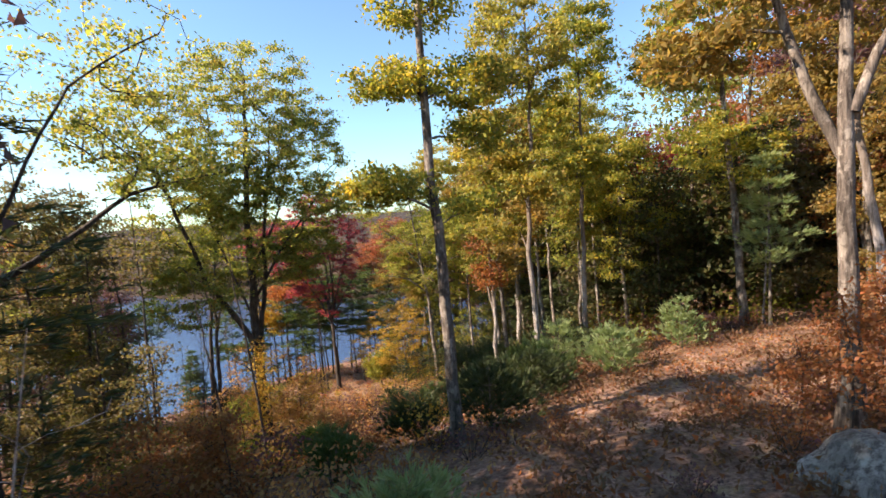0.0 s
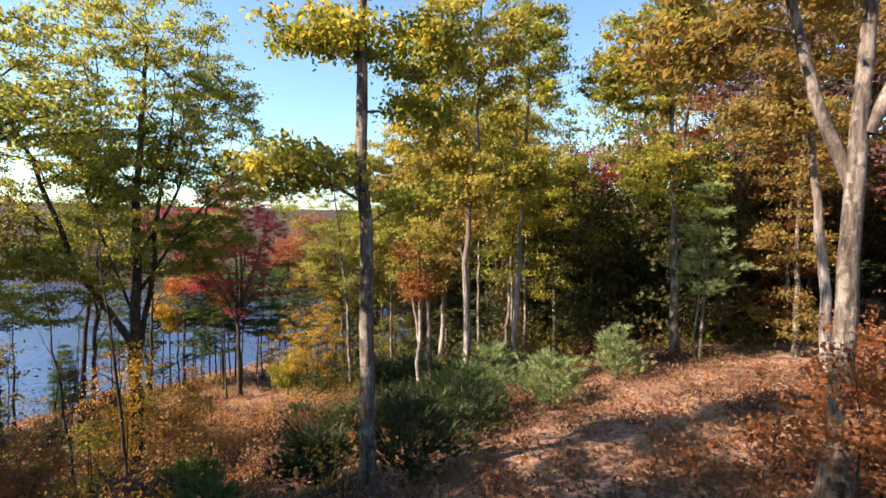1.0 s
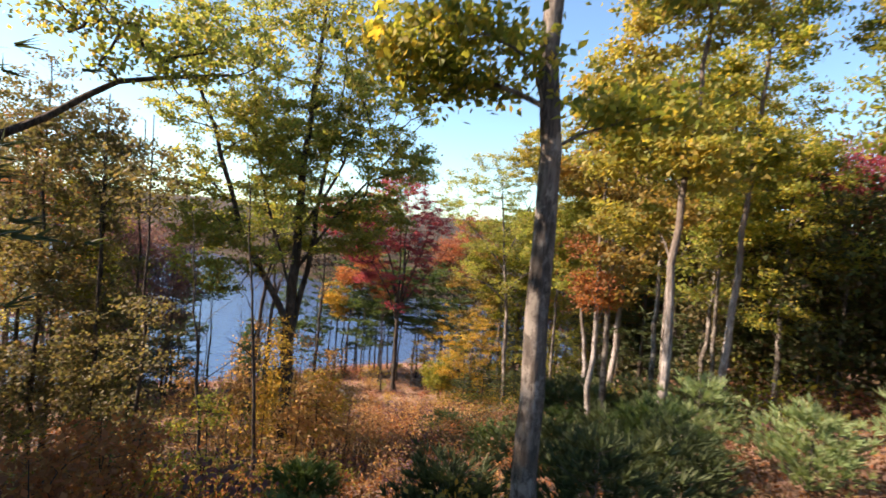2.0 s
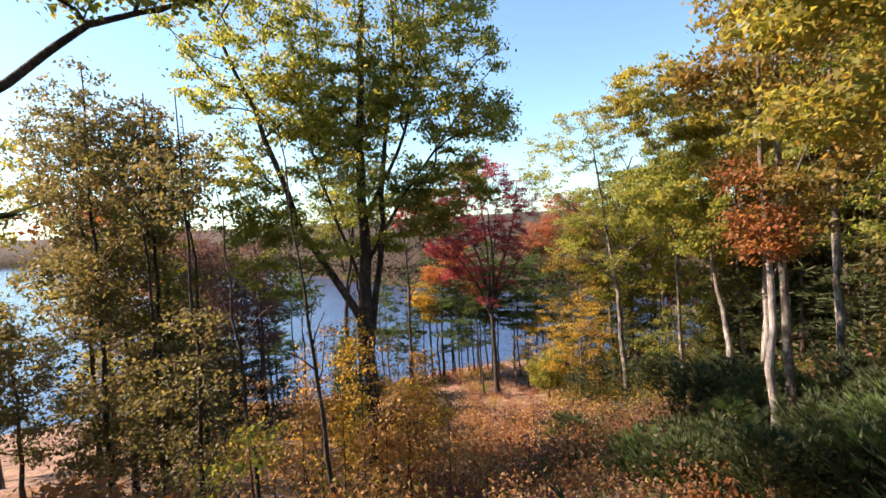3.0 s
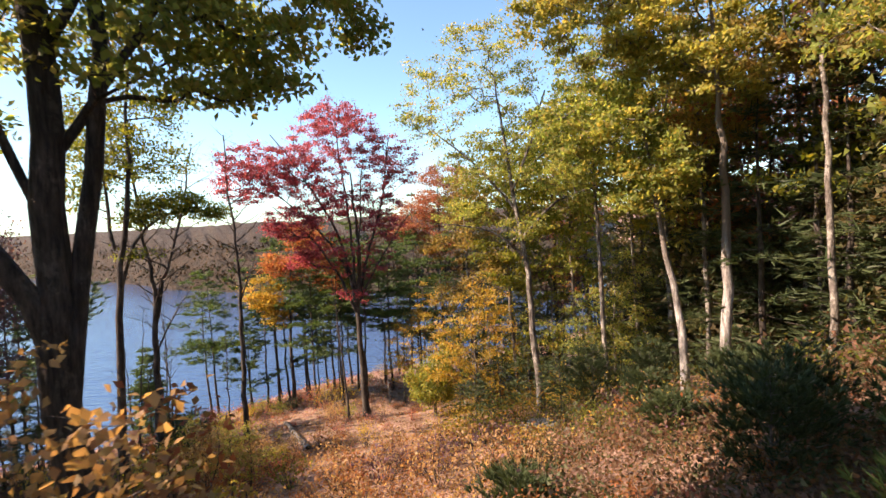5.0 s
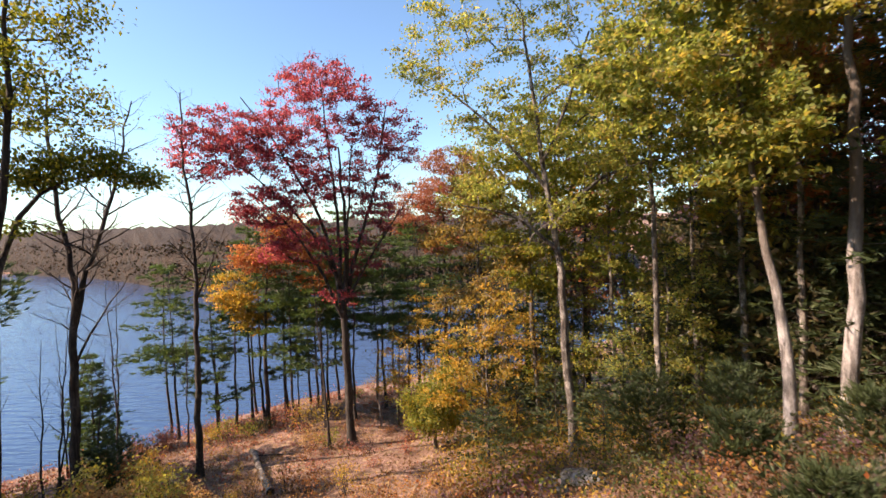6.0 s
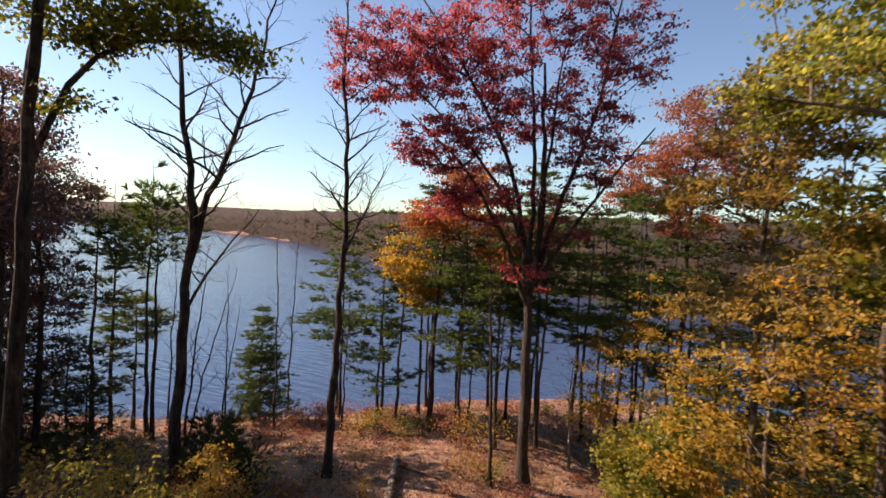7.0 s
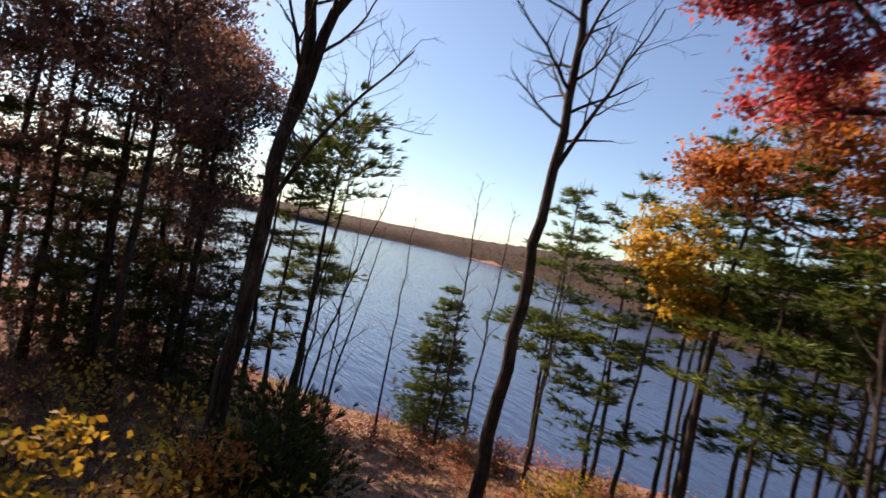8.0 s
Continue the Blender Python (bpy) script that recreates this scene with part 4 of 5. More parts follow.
# darker ones in the shade, which is put into their needle colour
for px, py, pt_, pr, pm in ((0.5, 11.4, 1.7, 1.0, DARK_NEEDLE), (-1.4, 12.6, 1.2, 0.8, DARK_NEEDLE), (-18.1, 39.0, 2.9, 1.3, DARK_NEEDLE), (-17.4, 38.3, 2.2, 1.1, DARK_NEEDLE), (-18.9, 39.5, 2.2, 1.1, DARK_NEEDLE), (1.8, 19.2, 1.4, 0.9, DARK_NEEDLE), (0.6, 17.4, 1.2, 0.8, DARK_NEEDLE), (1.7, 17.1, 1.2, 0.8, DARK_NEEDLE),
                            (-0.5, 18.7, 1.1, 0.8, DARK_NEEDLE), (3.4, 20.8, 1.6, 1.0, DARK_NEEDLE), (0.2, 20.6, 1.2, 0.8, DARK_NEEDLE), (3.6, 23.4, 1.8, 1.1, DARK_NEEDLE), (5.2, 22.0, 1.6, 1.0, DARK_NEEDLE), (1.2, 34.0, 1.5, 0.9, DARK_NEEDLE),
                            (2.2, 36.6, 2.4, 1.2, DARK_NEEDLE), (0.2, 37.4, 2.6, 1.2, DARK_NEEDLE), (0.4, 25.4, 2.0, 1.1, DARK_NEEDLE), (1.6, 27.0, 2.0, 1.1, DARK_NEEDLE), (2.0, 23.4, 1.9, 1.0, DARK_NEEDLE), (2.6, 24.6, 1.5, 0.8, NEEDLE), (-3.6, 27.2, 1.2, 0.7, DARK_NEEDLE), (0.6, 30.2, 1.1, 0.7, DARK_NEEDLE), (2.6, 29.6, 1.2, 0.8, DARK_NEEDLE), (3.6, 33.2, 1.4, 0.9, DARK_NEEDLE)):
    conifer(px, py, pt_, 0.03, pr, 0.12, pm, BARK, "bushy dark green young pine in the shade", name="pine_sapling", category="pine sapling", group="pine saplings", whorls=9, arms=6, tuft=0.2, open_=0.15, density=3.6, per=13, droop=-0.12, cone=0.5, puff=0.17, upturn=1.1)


# saplings round the wide oak and the forked oak
for qx, qy, qh, qm, qt in ((-7.6, 19.9, 3.4, TAN, "tan"), (-9.2, 19.6, 4.0, TAN, "tan"), (-6.9, 18.8, 2.2, TAN, "tan"), (-8.9, 18.4, 3.2, TAN, "tan"), (-10.4, 19.2, 2.6, TAN, "tan"), (-6.0, 20.6, 2.0, TAN, "tan"), (-7.4, 22.4, 2.4, GOLD, "golden"), (-7.9, 18.6, 3.3, GOLD, "golden"), (-6.6, 19.4, 2.8, TAN, "tan"), (-8.3, 19.8, 3.9, GOLD, "golden"), (-7.0, 20.7, 2.8, ORANGE, "orange-red"), (-6.8, 14.4, 2.4, YGREEN, "yellow-green"), (-4.7, 8.9, 2.1, RUST, "rusty"), (-5.5, 10.0, 2.0, RUST, "rusty"), (-6.3, 11.3, 2.0, RUST, "rusty"), (-7.2, 12.4, 2.2, RUST, "rusty"), (-5.9, 8.6, 2.4, RUST, "rusty"), (-8.4, 13.4, 2.2, RUST, "rusty"), (-6.8, 19.9, 2.8, GOLD, "golden"), (-7.7, 19.2, 3.2, GOLD, "golden"), (7.6, 8.0, 2.2, RUST, "rusty"),
                           (5.6, 7.3, 2.4, RUST, "rusty"), (6.2, 9.2, 1.6, RUST, "rusty"), (6.7, 7.2, 2.8, RUST, "rusty"), (7.6, 8.9, 2.4, RUST, "rusty"), (8.6, 10.2, 2.4, RUST, "rusty"),
                           (-14.9, 36.35, 3.0, GOLD, "golden"), (-16.4, 35.2, 2.2, GOLD, "golden"), (-13.8, 34.6, 2.8, YELLOW, "yellow"), (-14.6, 33.2, 3.0, YELLOW, "yellow"), (-12.6, 33.8, 2.4, YELLOW, "yellow"), (-15.3, 36.6, 2.2, TAN, "tan"), (-14.0, 33.4, 2.8, TAN, "tan"), (-13.2, 34.9, 2.2, TAN, "tan"), (-16.9, 37.6, 2.4, ORANGE, "orange-red"), (-13.2, 33.6, 2.6, TAN, "tan"), (-17.6, 37.3, 1.6, ORANGE, "orange-red")):
    g_ = height(qx, qy)
    qh += 1.3 if qx < -5 and 16 < qy < 24 else 0.0
    tree([(qx, qy), (qx + 0.1, qy, g_ + qh * 0.6), (qx, qy + 0.1, g_ + qh)], 0.02, [(qx, qy, g_ + qh * 0.45, 0.7, 0.7, qh * 0.25, 1), (qx + rng.uniform(-0.5, 0.5), qy + rng.uniform(-0.5, 0.5), g_ + qh * 0.85, 0.4, 0.4, qh * 0.18, 0.8), (qx + rng.uniform(-0.9, 0.9), qy + rng.uniform(-0.9, 0.9), g_ + qh * 0.65, 0.3, 0.3, 0.25, 0.4), (qx + rng.uniform(-0.9, 0.9), qy + rng.uniform(-0.9, 0.9), g_ + qh * 0.5, 0.3, 0.3, 0.2, 0.3)], qm, DARK_BARK, "leafy sapling with %s autumn leaves" % qt,
         clumps=44, per=24, size=0.085, spread=0.17, first=0.15, tip=0.004, name="sapling", category="sapling", group="leafy saplings")
bare_tree([(-3.5, 3.5), (-3.55, 3.5, 15.2), (-3.4, 3.6, 16.4)], 0.02, PALE_BARK, "dead pale sapling with bare crooked twigs", first=0.15, reach=0.9, gap=0.3, levels=3, rise=0.3)
for qx, qy, qh in ((-2.0, 41.2, 3.4), (0.2, 40.0, 3.8), (-4.6, 40.6, 2.4), (-1.0, 38.0, 2.6), (-3.4, 42.6, 3.0)):
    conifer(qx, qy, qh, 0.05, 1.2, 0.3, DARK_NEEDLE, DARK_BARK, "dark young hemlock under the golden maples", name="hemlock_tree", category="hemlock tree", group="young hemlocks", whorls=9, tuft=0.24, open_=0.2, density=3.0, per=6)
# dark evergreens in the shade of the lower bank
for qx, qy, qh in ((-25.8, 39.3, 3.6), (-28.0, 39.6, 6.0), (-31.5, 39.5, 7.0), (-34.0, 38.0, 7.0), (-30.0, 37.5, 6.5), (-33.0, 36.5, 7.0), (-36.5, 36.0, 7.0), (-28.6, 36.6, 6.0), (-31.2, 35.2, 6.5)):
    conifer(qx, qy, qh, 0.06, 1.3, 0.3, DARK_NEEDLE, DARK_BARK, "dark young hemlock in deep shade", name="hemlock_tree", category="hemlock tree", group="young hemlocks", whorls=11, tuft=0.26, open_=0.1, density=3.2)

# ---- woods behind, by copies of a few grown trees ----
# low bushes along the edge of the bank
for bx, by, bh, bm, bt in ((-19.1, 47.1, 0.9, GOLD, "golden"), (-18.3, 47.3, 1.1, YGREEN, "yellow-green"), (-17.4, 48.0, 0.9, YGREEN, "yellow-green"), (-16.8, 48.3, 0.9, DEEP, "dark green"), (-15.2, 48.0, 1.4, BERRY, "orange-red"),
                           (-14.4, 47.8, 1.6, GOLD, "golden"), (-13.4, 47.8, 1.8, GOLD, "golden"), (-22.6, 48.0, 1.0, BERRY, "dark red"), (-21.8, 47.6, 0.8, BERRY, "dark red"), (-23.8, 47.6, 0.9, YGREEN, "bright green"),
                           (-12.9, 44.8, 1.0, TAN, "tan"), (-12.2, 45.3, 0.8, YGREEN, "yellow-green")):
    shrub(bx, by, bh, bh * 1.3, bm, "low bush with %s leaves at the edge of the bank" % bt, per=360, size=0.09, group="bank bushes")


def spaced(count, box, ok, gap, tries=4000):
    out = []
    for _ in range(tries):
        x, y = rng.uniform(box[0], box[1]), rng.uniform(box[2], box[3])
        if ok(x, y) and all((x - a) ** 2 + (y - b) ** 2 > gap * gap for a, b in out):
            out.append((x, y))
            if len(out) == count:
                break
    return out


def down(x, y):
    return -0.6 * x + 0.8 * y


def bearing(x, y, x0, y0):
    return math.degrees(math.atan2(x - x0, y - y0))


def right_wood(x, y):
    s = down(x, y)
    if s > 50 or (y < 38 and x < 7.5) or (y < 46 and x < 4) or x < -8:
        return False
    return not (y < 24.5 and x < 14.5)


def left_wood(x, y):
    return down(x, y) < 50 and not (8 < y < 20 and x > -32) and not -38 < bearing(x, y, 0, 0) < -28 and not -49 < bearing(x, y, -2.2, 10.5) < -37


wood = [(2, 45), (4.6, 40.4), (6.6, 40), (0.5, 47)] + spaced(38, (-6, 42, 3, 60), right_wood, 3.2)
wood += spaced(20, (4, 20, 25, 54), right_wood, 2.2)
wood += spaced(14, (-3, 12, 44, 56), right_wood, 2.2)
# left-hand trees mostly out of view, added for the shade they cast
wood += spaced(13, (-46, -16, -12, 30), left_wood, 4.0)
wood += spaced(9, (-22, -5, -14, 6), lambda x, y: y < -0.75 * x - 4.5, 3.6)
# more unseen trees, placed to dapple the foreground with shade
wood += [(-7.5, -0.5), (-10.2, 2.0), (-13.0, 3.0), (-9.4, -4.0), (-17, 7.4), (-19.6, 9.6), (-21, 5.4), (-20.6, 11.6), (-8.0, 1.6), (-9.4, 4.2), (-10.6, 6.2), (-8.8, 2.8), (-9.8, 7.6), (-6.6, -0.6), (-12.6, 8.0), (-9.6, 9.6), (-11.0, 1.6)]
KINDS = [(OLIVE, BARK, 14, "woodland oak with olive leaves"), (YELLOW, BARK, 15, "woodland tree with yellow leaves"), (RUST, BARK, 14, "woodland oak with rusty leaves"),
         (MAROON, DARK_BARK, 13, "woodland tree with dull red leaves"), (GREEN, DARK_BARK, 15, "woodland oak with dark green leaves")]
wood_models = []
for k in range(14):
    x, y = wood[k]
    g_ = height(x, y)
    if k < 9:
        lf, bk, tall, text = KINDS[k % 5]
        wood_models.append(tree([(x, y), (x + rng.uniform(-0.3, 0.3), y, g_ + tall * 0.6), (x + rng.uniform(-0.8, 0.8), y, g_ + tall)], 0.14,
                                [(x, y, g_ + tall * 0.5, 2.0, 2.0, 2.2, 1), (x + rng.uniform(-1, 1), y, g_ + tall * 0.85, 2.7, 2.7, 3.0, 2.4)], lf, bk, text, clumps=84, per=25, size=0.28, spread=0.42, group="woods on the hill"))
    else:
        tall = rng.uniform(7, 14)
        wood_models.append(conifer(x, y, tall, 0.13, 2.6, tall * 0.12, DARK_NEEDLE, DARK_BARK, "dark hemlock in the shaded wood", name="hemlock_tree", category="hemlock tree", group="woods on the hill", whorls=14, arms=5, tuft=0.38, density=1.8, per=6, droop=0.2))
for k, (x, y) in enumerate(wood[14:]):
    ob = wood_models[int(rng.integers(9, 14)) if k < 4 or 28 <= k < 62 and rng.uniform() < 0.4 else int(rng.integers(0, 14))]
    s_ = rng.uniform(0.8, 1.2)
    copy_thing(ob, pose(x, y, height(x, y) - 0.1, 0, 0, rng.uniform(0, 360)) @ Matrix.Scale(s_, 4))

for k, (x, y) in enumerate(((-5.6, 47.4), (-3.4, 48.4), (-1.4, 47.6), (0.8, 48.6), (2.8, 47.4), (6.2, 36.2), (8.0, 34.2), (10.2, 33.0), (7.6, 38.2), (9.2, 36.4), (11.4, 30.0), (12.2, 34.4), (5.4, 41.2))):
    copy_thing(wood_models[9 + k % 5], pose(x, y, height(x, y) - 0.1, 0, 0, 47 * k) @ Matrix.Scale(0.72 if y > 45 else 1.1, 4))

# dense understorey that closes the view under the tall crowns
# added backing; the wood's deep shade is put into its dark leaf colours
thickets = []
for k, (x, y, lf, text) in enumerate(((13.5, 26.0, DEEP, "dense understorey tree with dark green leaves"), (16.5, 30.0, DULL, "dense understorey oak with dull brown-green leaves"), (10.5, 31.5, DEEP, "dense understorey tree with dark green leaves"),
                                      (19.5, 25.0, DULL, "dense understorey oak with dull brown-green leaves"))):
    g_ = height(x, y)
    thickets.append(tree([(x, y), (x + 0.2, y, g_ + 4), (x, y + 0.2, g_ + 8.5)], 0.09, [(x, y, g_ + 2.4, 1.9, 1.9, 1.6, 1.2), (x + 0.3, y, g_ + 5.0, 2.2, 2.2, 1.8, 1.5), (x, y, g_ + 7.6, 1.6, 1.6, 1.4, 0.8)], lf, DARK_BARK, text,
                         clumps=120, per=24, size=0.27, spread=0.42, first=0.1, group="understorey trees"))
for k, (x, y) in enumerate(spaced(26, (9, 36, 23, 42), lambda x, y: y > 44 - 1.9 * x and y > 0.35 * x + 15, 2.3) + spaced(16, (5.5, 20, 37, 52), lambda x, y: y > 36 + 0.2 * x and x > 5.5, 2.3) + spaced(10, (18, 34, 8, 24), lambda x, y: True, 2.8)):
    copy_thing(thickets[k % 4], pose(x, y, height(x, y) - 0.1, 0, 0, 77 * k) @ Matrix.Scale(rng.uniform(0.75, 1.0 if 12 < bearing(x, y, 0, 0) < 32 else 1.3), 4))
# enlarged copies out of view, added to shade the foreground rise
for x, y, s_ in ((-12.6, 8.4, 1.4), (-12.4, 3.4, 1.5)):
    copy_thing(thickets[1], pose(x, y, height(x, y) - 0.1, 0, 0, 50 * x) @ Matrix.Scale(s_, 4))
for k, (x, y) in enumerate(spaced(26, (14, 40, 8, 46), lambda x, y: x * x + y * y > 560 and not 14 < bearing(x, y, 0, 0) < 30, 3.4)):
    copy_thing(wood_models[k % 9], pose(x, y, height(x, y) - 0.1, 0, 0, 61 * k) @ Matrix.Scale(rng.uniform(1.05, 1.4), 4))
for x, y, top, lf, text in ((12.6, 34.0, 21.8, BRICK, "distant tree with brick-red crown above the wood"), (15.4, 35.0, 22.6, RED, "distant tree with crimson crown above the wood")):
    tree([(x, y), (x, y, top - 4), (x + 0.2, y, top)], 0.14, [(x, y, top - 2.2, 2.0, 2.0, 1.9, 2), (x + 0.8, y, top - 5, 1.8, 1.8, 1.6, 1)], lf, DARK_BARK, text, clumps=110, per=40, size=0.2, spread=0.4)

# ---- undergrowth ----
SHRUB_KINDS = [(TAN, 1.1, 1.3, "low tan autumn shrub on the slope"), (GOLD, 1.2, 1.3, "golden-leaved autumn shrub on the slope"), (RUST, 0.8, 1.2, "rusty brown low woodland shrub"), (BERRY, 0.8, 1.0, "orange-red low blueberry shrub"),
               (YGREEN, 0.8, 1.0, "yellow-green low woodland shrub"), (MAROON, 0.7, 1.1, "dull red low woodland shrub"), (GREEN, 1.0, 1.3, "dark green low woodland shrub")]
shrub_models = {}


def scatter(count, box, ok, gap, kinds, low=0.7, high=1.3):
    for x, y in spaced(count, box, ok, gap):
        k = int(rng.choice(kinds))
        m = pose(x, y, height(x, y) - 0.05, 0, 0, rng.uniform(0, 360)) @ Matrix.Scale(rng.uniform(low, high), 4)
        if k not in shrub_models or rng.uniform() < 0.03:
            lf, tall, wide, text = SHRUB_KINDS[k]
            shrub_models[k] = shrub(x, y, tall, wide, lf, text, per=270, size=0.085)
        else:
            copy_thing(shrub_models[k], m)


scatter(64, (-14, 0, 8, 40), lambda x, y: 7 < down(x, y) < 40 and not (x > -4 and y > 21), 1.1, [0, 0, 0, 1, 2, 2, 5, 0])
scatter(44, (-10.5, -3, 21, 37), lambda x, y: down(x, y) < 36, 1.0, [0, 2, 2, 5, 0], 0.9, 1.6)
scatter(16, (-10, -4, 7.5, 13), lambda x, y: True, 0.9, [2, 5, 5], 1.0, 1.6)
scatter(26, (-6.5, 1.5, 16, 27), lambda x, y: True, 0.9, [0, 2, 2, 3, 5, 6], 0.6, 1.0)
scatter(20, (0.5, 14, 3, 24), lambda x, y: True, 1.2, [2, 2, 5, 5], 0.35, 0.8)
scatter(14, (6, 14, 19, 27), lambda x, y: True, 0.9, [2, 3, 0, 5], 0.7, 1.2)
scatter(16, (3.6, 8.6, 6.2, 10.5), lambda x, y: x > 4.6, 0.6, [2, 2, 5], 0.5, 1.0)
scatter(34, (-32, -4, 38, 58), lambda x, y: 48 < down(x, y) < 54, 1.2, [3, 3, 5, 4, 1], 0.5, 1.0)
scatter(8, (-22, -6, 38, 48), lambda x, y: 38 < down(x, y) < 48, 1.6, [0, 3, 4, 1], 0.4, 0.8)
scatter(50, (-24, -8, 36, 52), lambda x, y: 40 < down(x, y) < 53, 0.9, [3, 3, 5, 2, 5, 1], 0.3, 0.75)
scatter(24, (-4, 10, 28, 46), lambda x, y: down(x, y) < 42, 1.2, [5, 2, 6, 6], 0.6, 1.3)
scatter(24, (-26, -11, 26, 40), lambda x, y: 28 < down(x, y) < 46 and not (x > -15 and y > 36), 1.3, [2, 1, 6, 0, 5], 0.8, 1.8)


def ground_cover(name, clumps, box, ok, leaf, label, tall=0.45, wide=0.3, per=34, size=0.085):
    """Low growth that nobody could count: small leafy tufts over the forest floor."""
    cs = []
    for _ in range(clumps):
        x, y = rng.uniform(box[0], box[1]), rng.uniform(box[2], box[3])
        if ok(x, y):
            c = rng.normal(size=(per, 3)) * [wide, wide, tall * 0.4]
            c[:, 2] = np.abs(c[:, 2]) * rng.uniform(0.4, 1.3)
            cs.append(c + [x, y, height(x, y) + 0.02])
    tagged(new(name, leaf_mesh(name, np.concatenate(cs), size * 1.2, leaf, small=True)), label, "undergrowth", kind="stuff")


ground_cover("undergrowth", 420, (-4, 7, 17, 34), lambda x, y: True, HEATH, "knee-high dull red-brown bushes on the slope", tall=1.0, wide=0.3, per=62, size=0.085)
# dark leaf colour takes in the shade lying on this slope
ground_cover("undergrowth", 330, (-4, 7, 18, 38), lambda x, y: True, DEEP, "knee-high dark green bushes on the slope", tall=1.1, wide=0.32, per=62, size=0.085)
ground_cover("undergrowth", 90, (-6.5, 2, 37, 46), lambda x, y: True, GOLD, "waist-high golden growth under the maples", tall=1.7, wide=0.5, per=60, size=0.09)
ground_cover("undergrowth", 70, (-6, 3, 36, 46), lambda x, y: True, GREEN, "waist-high dark green growth under the maples", tall=1.6, wide=0.5, per=60, size=0.09)
ground_cover("undergrowth", 34, (-6, 5, 28, 40), lambda x, y: down(x, y) < 36, GOLD, "knee-high golden bushes on the slope", tall=1.1, wide=0.45, per=60, size=0.085)
ground_cover("undergrowth", 60, (-9.6, -6.4, 17.2, 20.6), lambda x, y: True, TAN, "waist-high tan growth round the wide oak", tall=2.0, wide=0.4, per=60, size=0.08)
ground_cover("undergrowth", 200, (7, 24, 20, 36), lambda x, y: True, GREEN, "waist-high dark green growth in the wood", tall=1.8, wide=0.7, per=44, size=0.15)
ground_cover("undergrowth", 160, (5, 24, 22, 36), lambda x, y: True, HEATH, "waist-high dull red growth in the wood", tall=1.6, wide=0.7, per=44, size=0.15)
ground_cover("undergrowth", 150, (-14, -4, 6, 17), lambda x, y: True, RUST, "knee-high rusty bushes beside the path", tall=0.9, wide=0.42, per=60, size=0.08)
ground_cover("undergrowth", 130, (-14.5, -7.5, 11, 18), lambda x, y: True, HEATH, "waist-high dull red bushes below the path", tall=1.5, wide=0.45, per=64, size=0.08)
ground_cover("undergrowth", 100, (-16, -5, 8, 18), lambda x, y: True, GREEN, "waist-high dark green bushes below the path", tall=1.5, wide=0.45, per=64, size=0.08)
ground_cover("undergrowth", 260, (-8, 2, 17, 32), lambda x, y: True, HEATH, "low dull red growth among the saplings", tall=0.7, wide=0.4, per=44, size=0.08)
scatter(16, (-4, 4.5, 30, 37), lambda x, y: True, 0.9, [1, 5, 6, 1, 2], 0.7, 1.2)
scatter(16, (-17, -12.6, 34.3, 38), lambda x, y: True, 0.8, [1, 0, 0, 3], 0.7, 1.2)
ground_cover("undergrowth", 420, (-15, 2, 5, 40), lambda x, y: 4 < down(x, y) < 40 and not (x > -4.5 and y > 19), TAN, "low tan undergrowth on the slope")
ground_cover("undergrowth", 560, (0.5, 14, 3, 22), lambda x, y: True, HEATH, "low dull red growth on the rise", tall=0.35)
ground_cover("undergrowth", 260, (-15, 14, 3, 40), lambda x, y: down(x, y) < 40 and not (x > -4 and y > 20), RUST, "low rusty undergrowth on the slope")
ground_cover("undergrowth", 600, (-28, -7, 36, 57), lambda x, y: 49 < down(x, y) < 55.2, BERRY, "low red blueberry growth along the bank", tall=0.8, wide=0.35, per=30, size=0.1)
ground_cover("undergrowth", 200, (-26, -7, 36, 54), lambda x, y: 41 < down(x, y) < 50, BERRY, "scattered red blueberry growth on the bank", tall=0.4, per=26)
ground_cover("undergrowth", 500, (-32, -6, 34, 58), lambda x, y: 36 < down(x, y) < 54.6, HEATH, "low dull red growth on the bank", tall=0.35)
ground_cover("undergrowth", 420, (-40, -20, 30, 41), lambda x, y: 40 < down(x, y) < 54.5, MAROON, "low dull red growth under the dark stand", tall=0.9, wide=0.5)
ground_cover("undergrowth", 300, (-28, -12, 26, 40), lambda x, y: down(x, y) < 48, RUST, "low rusty undergrowth on the lower bank", tall=0.6)


# ---- stones, logs and the litter on the ground ----
def boulder(x, y, size, mat, label):
    bm = bmesh.new()
    bmesh.ops.create_icosphere(bm, subdivisions=3, radius=1.0)
    seed = rng.uniform(0, 50)
    for v in bm.verts:
        n = noise.noise(v.co * 1.1 + Vector((seed, 0, 0))) * 0.45 + noise.noise(v.co * 3 + Vector((0, seed, 0))) * 0.12
        v.co = Vector((v.co.x * size[0], v.co.y * size[1], v.co.z * size[2])) * (1 + n)
    me = bpy.data.meshes.new("boulder")
    bm.to_mesh(me)
    bm.free()
    me.materials.append(mat)
    ob = new("boulder", me)
    ob.matrix_basis = pose(x, y, height(x, y) + size[2] * 0.25, 0, 0, rng.uniform(0, 360))
    return tagged(ob, label, "boulder", "boulders")


STONE = bark_material("lichen_stone", (0.2, 0.19, 0.18), (0.42, 0.4, 0.38), (0.5, 0.5, 0.46), 0.5)
boulder(-2.9, 36.2, (0.7, 0.45, 0.28), STONE, "pale weathered boulder among shrubs")
boulder(-1.9, 36.6, (0.6, 0.4, 0.25), STONE, "pale weathered boulder among shrubs")
boulder(5.3, 6.5, (0.85, 0.7, 0.45), STONE, "grey lichen-covered boulder in leaf litter")


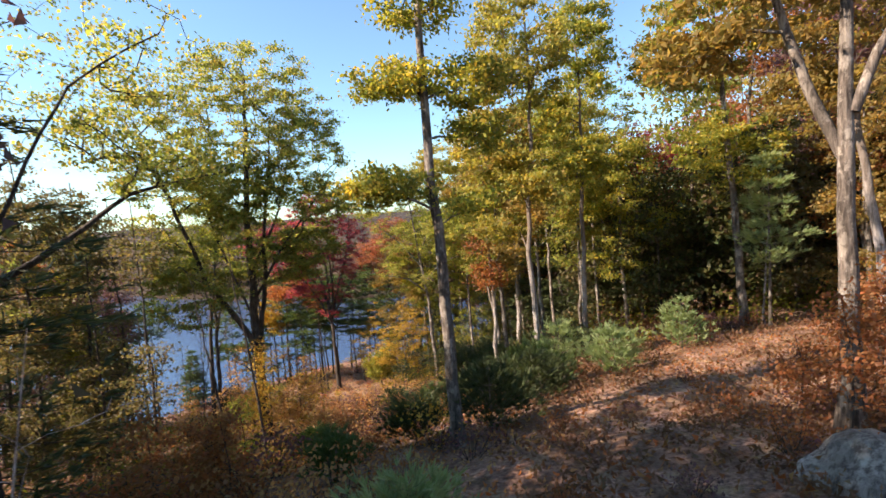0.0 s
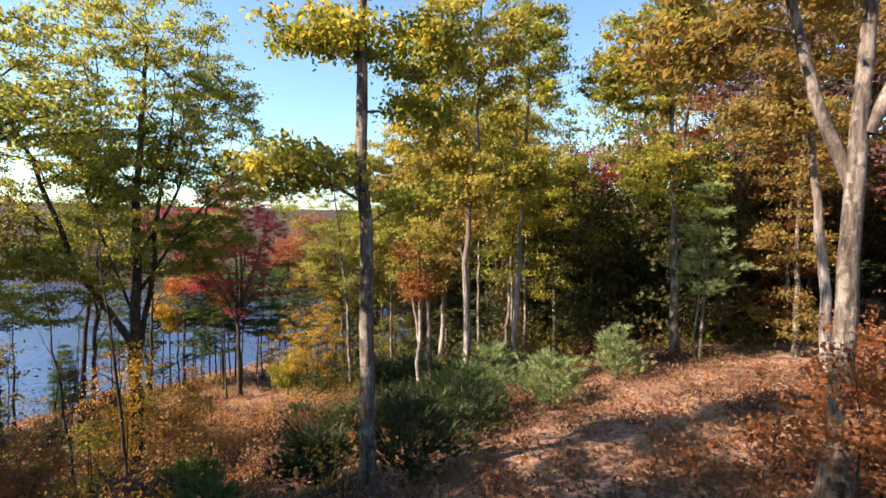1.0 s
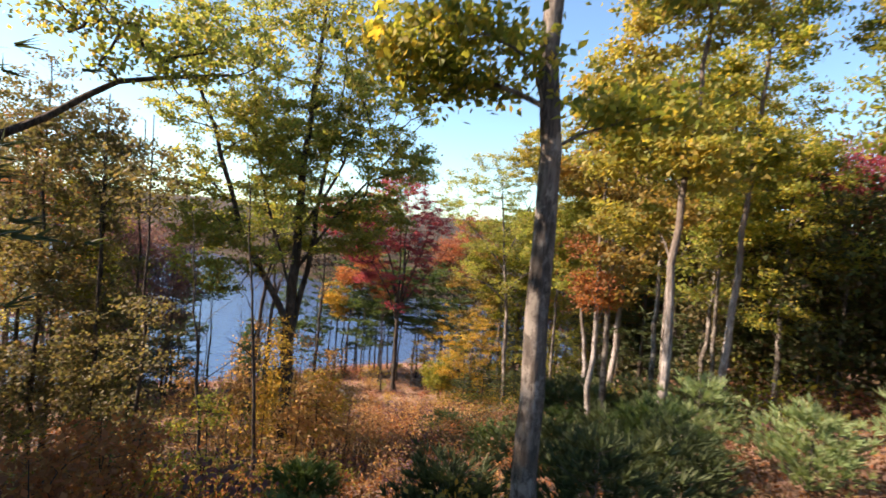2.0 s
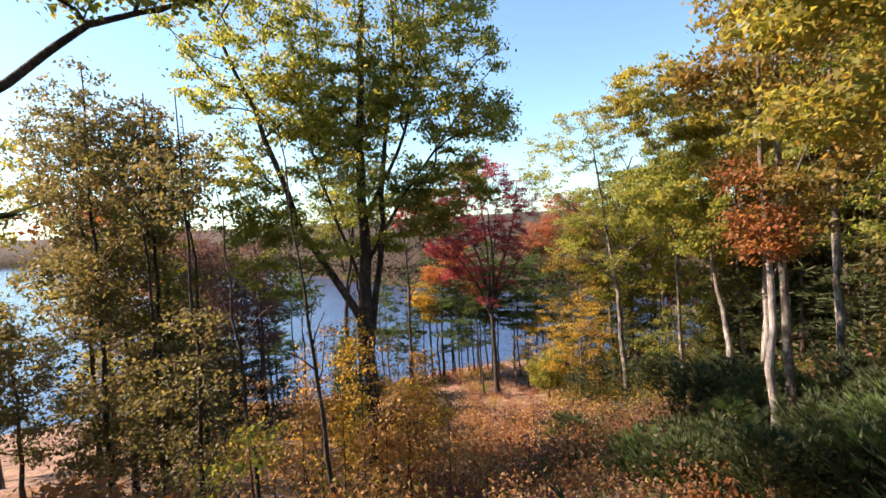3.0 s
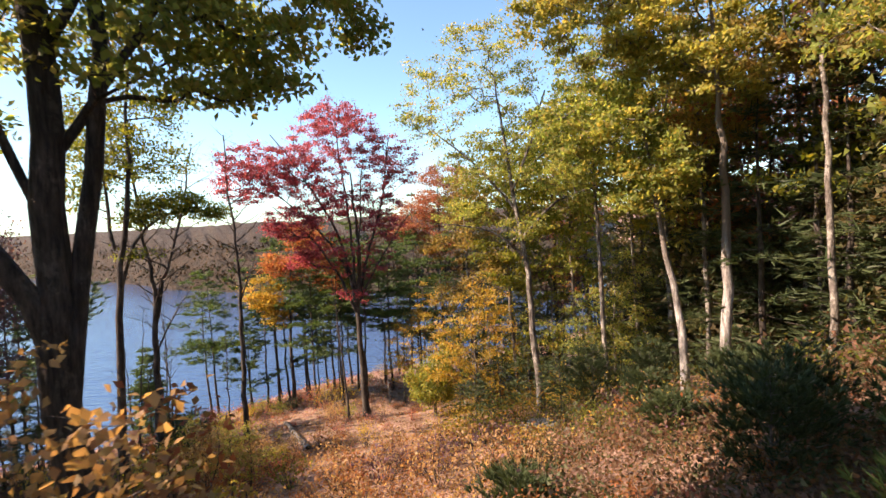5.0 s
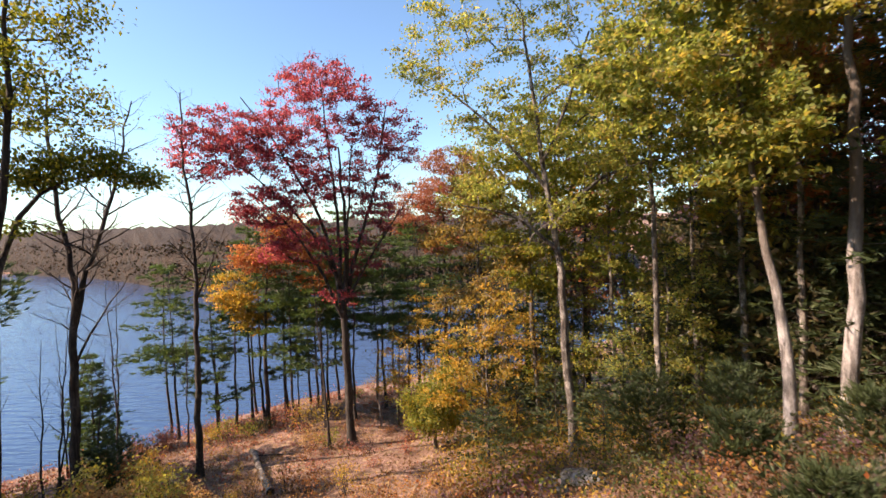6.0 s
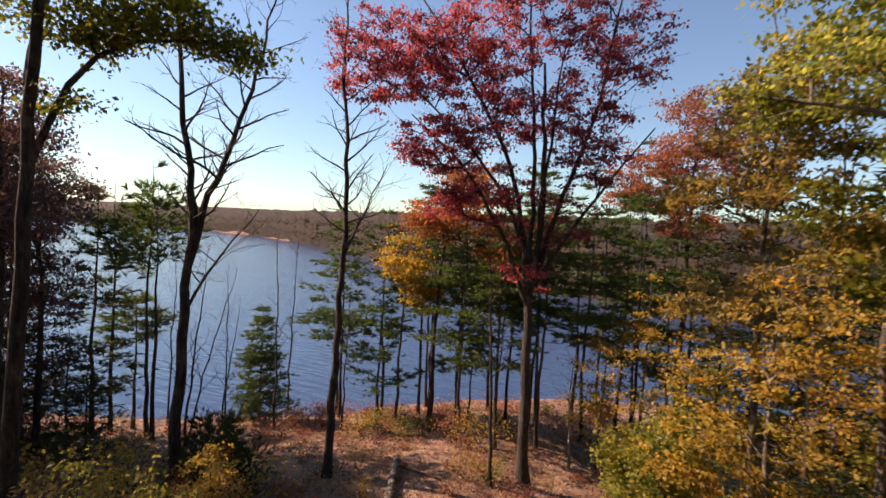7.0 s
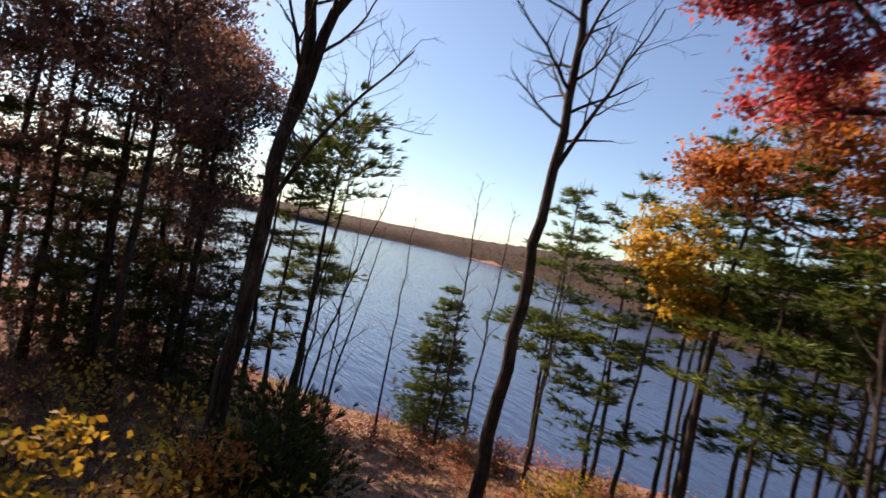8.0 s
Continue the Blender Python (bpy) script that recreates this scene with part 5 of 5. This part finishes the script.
def log(a, b, radius, mat, label, name="fallen_log"):
    pa, pb = np.array([*a, height(*a) + radius * 0.7]), np.array([*b, height(*b) + radius * 0.7])
    pts = wander(pa, pb, 8, 0.02)
    ob = new(name, tubes(name, [[(p, radius * (1 - 0.03 * i)) for i, p in enumerate(pts)]], mat, 9))
    return tagged(ob, label, "log", "fallen logs")


log((-21.5, 41.0), (-18.6, 42.0), 0.07, PALE_BARK, "thin pale fallen log on the leaf litter")
log((1.8, 31.5), (6.5, 33.5), 0.22, PALE_BARK, "sunlit fallen trunk on the slope")
log((-15.6, 44.6), (-13.4, 44.2), 0.05, DARK_BARK, "thin dark fallen branch on the bank")
log((-12.5, 39.4), (-15.9, 45.1), 0.15, BARK, "mottled grey fallen trunk lying down the bank")


def litter(name, count, box, ok, size, material, label, lift=0.03):
    xy = np.column_stack([rng.uniform(box[0], box[1], count), rng.uniform(box[2], box[3], count)])
    pts = np.array([(x, y, height(x, y) + lift * rng.uniform(0.3, 1.5)) for x, y in xy if ok(x, y)])
    tagged(new(name, leaf_mesh(name, pts, size * 1.15, material, small=True)), label, "leaf litter", kind="stuff")


litter("fallen_leaves", 24000, (-26, 14, 2, 52), lambda x, y: down(x, y) < 38, 0.12, RUST, "dry brown oak leaves lying on the ground")
litter("fallen_leaves", 15000, (-26, 14, 2, 52), lambda x, y: down(x, y) < 53, 0.11, TAN, "dry tan leaves lying on the ground")


def canopy(name, edge, bearings, rows, tall, label, leaf_size, sprays):
    """The crowns of distant woods: a bumpy sheet of crowns that rises from the forest edge, with leaf sprays over it."""
    a = np.radians(np.arange(bearings[0], bearings[1], bearings[2]))
    v, top = [], []
    for i, d in enumerate(rows):
        for q in a:
            r = edge(math.degrees(q)) + d
            x, y = -6 - math.sin(q) * r, 30 + math.cos(q) * r
            step = bearings[2] * math.pi / 180 * r
            w = noise.noise((x * 0.11, y * 0.11, 2.0)) * 0.22 + noise.noise((x * 0.31, y * 0.31, 5.0)) * 0.16
            rise = 0.0 if i == 0 else (0.55 if i == 1 else 1.0)
            h = -0.4 if i == 0 else tall * rise * (0.78 + w)
            v.append((x, y, max(height(x, y), 0.0) + h))
            if 0 < i < 4:
                top.append((*v[-1], step))
    n, k = len(rows), len(a)
    i, j = np.meshgrid(np.arange(n - 1), np.arange(k - 1), indexing="ij")
    f = np.stack([i * k + j, i * k + j + 1, (i + 1) * k + j + 1, (i + 1) * k + j], -1).reshape(-1, 4)
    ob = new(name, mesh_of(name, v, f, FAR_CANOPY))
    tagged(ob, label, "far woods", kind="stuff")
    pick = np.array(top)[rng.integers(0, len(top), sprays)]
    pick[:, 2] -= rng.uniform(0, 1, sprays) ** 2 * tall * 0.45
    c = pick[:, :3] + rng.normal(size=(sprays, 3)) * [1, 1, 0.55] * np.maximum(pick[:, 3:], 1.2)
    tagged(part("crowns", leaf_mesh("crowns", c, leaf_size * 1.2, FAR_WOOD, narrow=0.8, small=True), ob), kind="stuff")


def lake_edge(deg):
    x, y = -6 - math.sin(radians(deg)), 30 + math.cos(radians(deg))
    return 1 - far_shore(x, y) - 0.5


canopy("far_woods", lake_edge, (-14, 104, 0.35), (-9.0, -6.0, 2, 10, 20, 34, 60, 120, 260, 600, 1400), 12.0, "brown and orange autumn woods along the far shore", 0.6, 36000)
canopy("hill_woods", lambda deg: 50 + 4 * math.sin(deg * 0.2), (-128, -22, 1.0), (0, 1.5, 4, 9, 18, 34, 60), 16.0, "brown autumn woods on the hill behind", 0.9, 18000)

# sunlit oaks on the rise beyond the forked oak
for fx, fy, ft, fl, text in ((15.6, 18.6, 21.5, AMBER, "oak with amber leaves on the sunny rise"), (17.6, 21.2, 21.0, RUST, "oak with rusty leaves on the sunny rise")):
    g_ = height(fx, fy)
    tree([(fx, fy), (fx - 0.2, fy, g_ + 5), (fx, fy + 0.2, ft)], 0.12, [(fx, fy, ft - 1.8, 1.9, 1.9, 2.0, 2), (fx - 0.4, fy, ft - 5.0, 1.6, 1.6, 1.5, 1), (fx - 0.3, fy, g_ + 1.6, 1.2, 1.2, 1.0, 0.5)], fl, BARK, text, clumps=110, per=60, size=0.15, first=0.15)
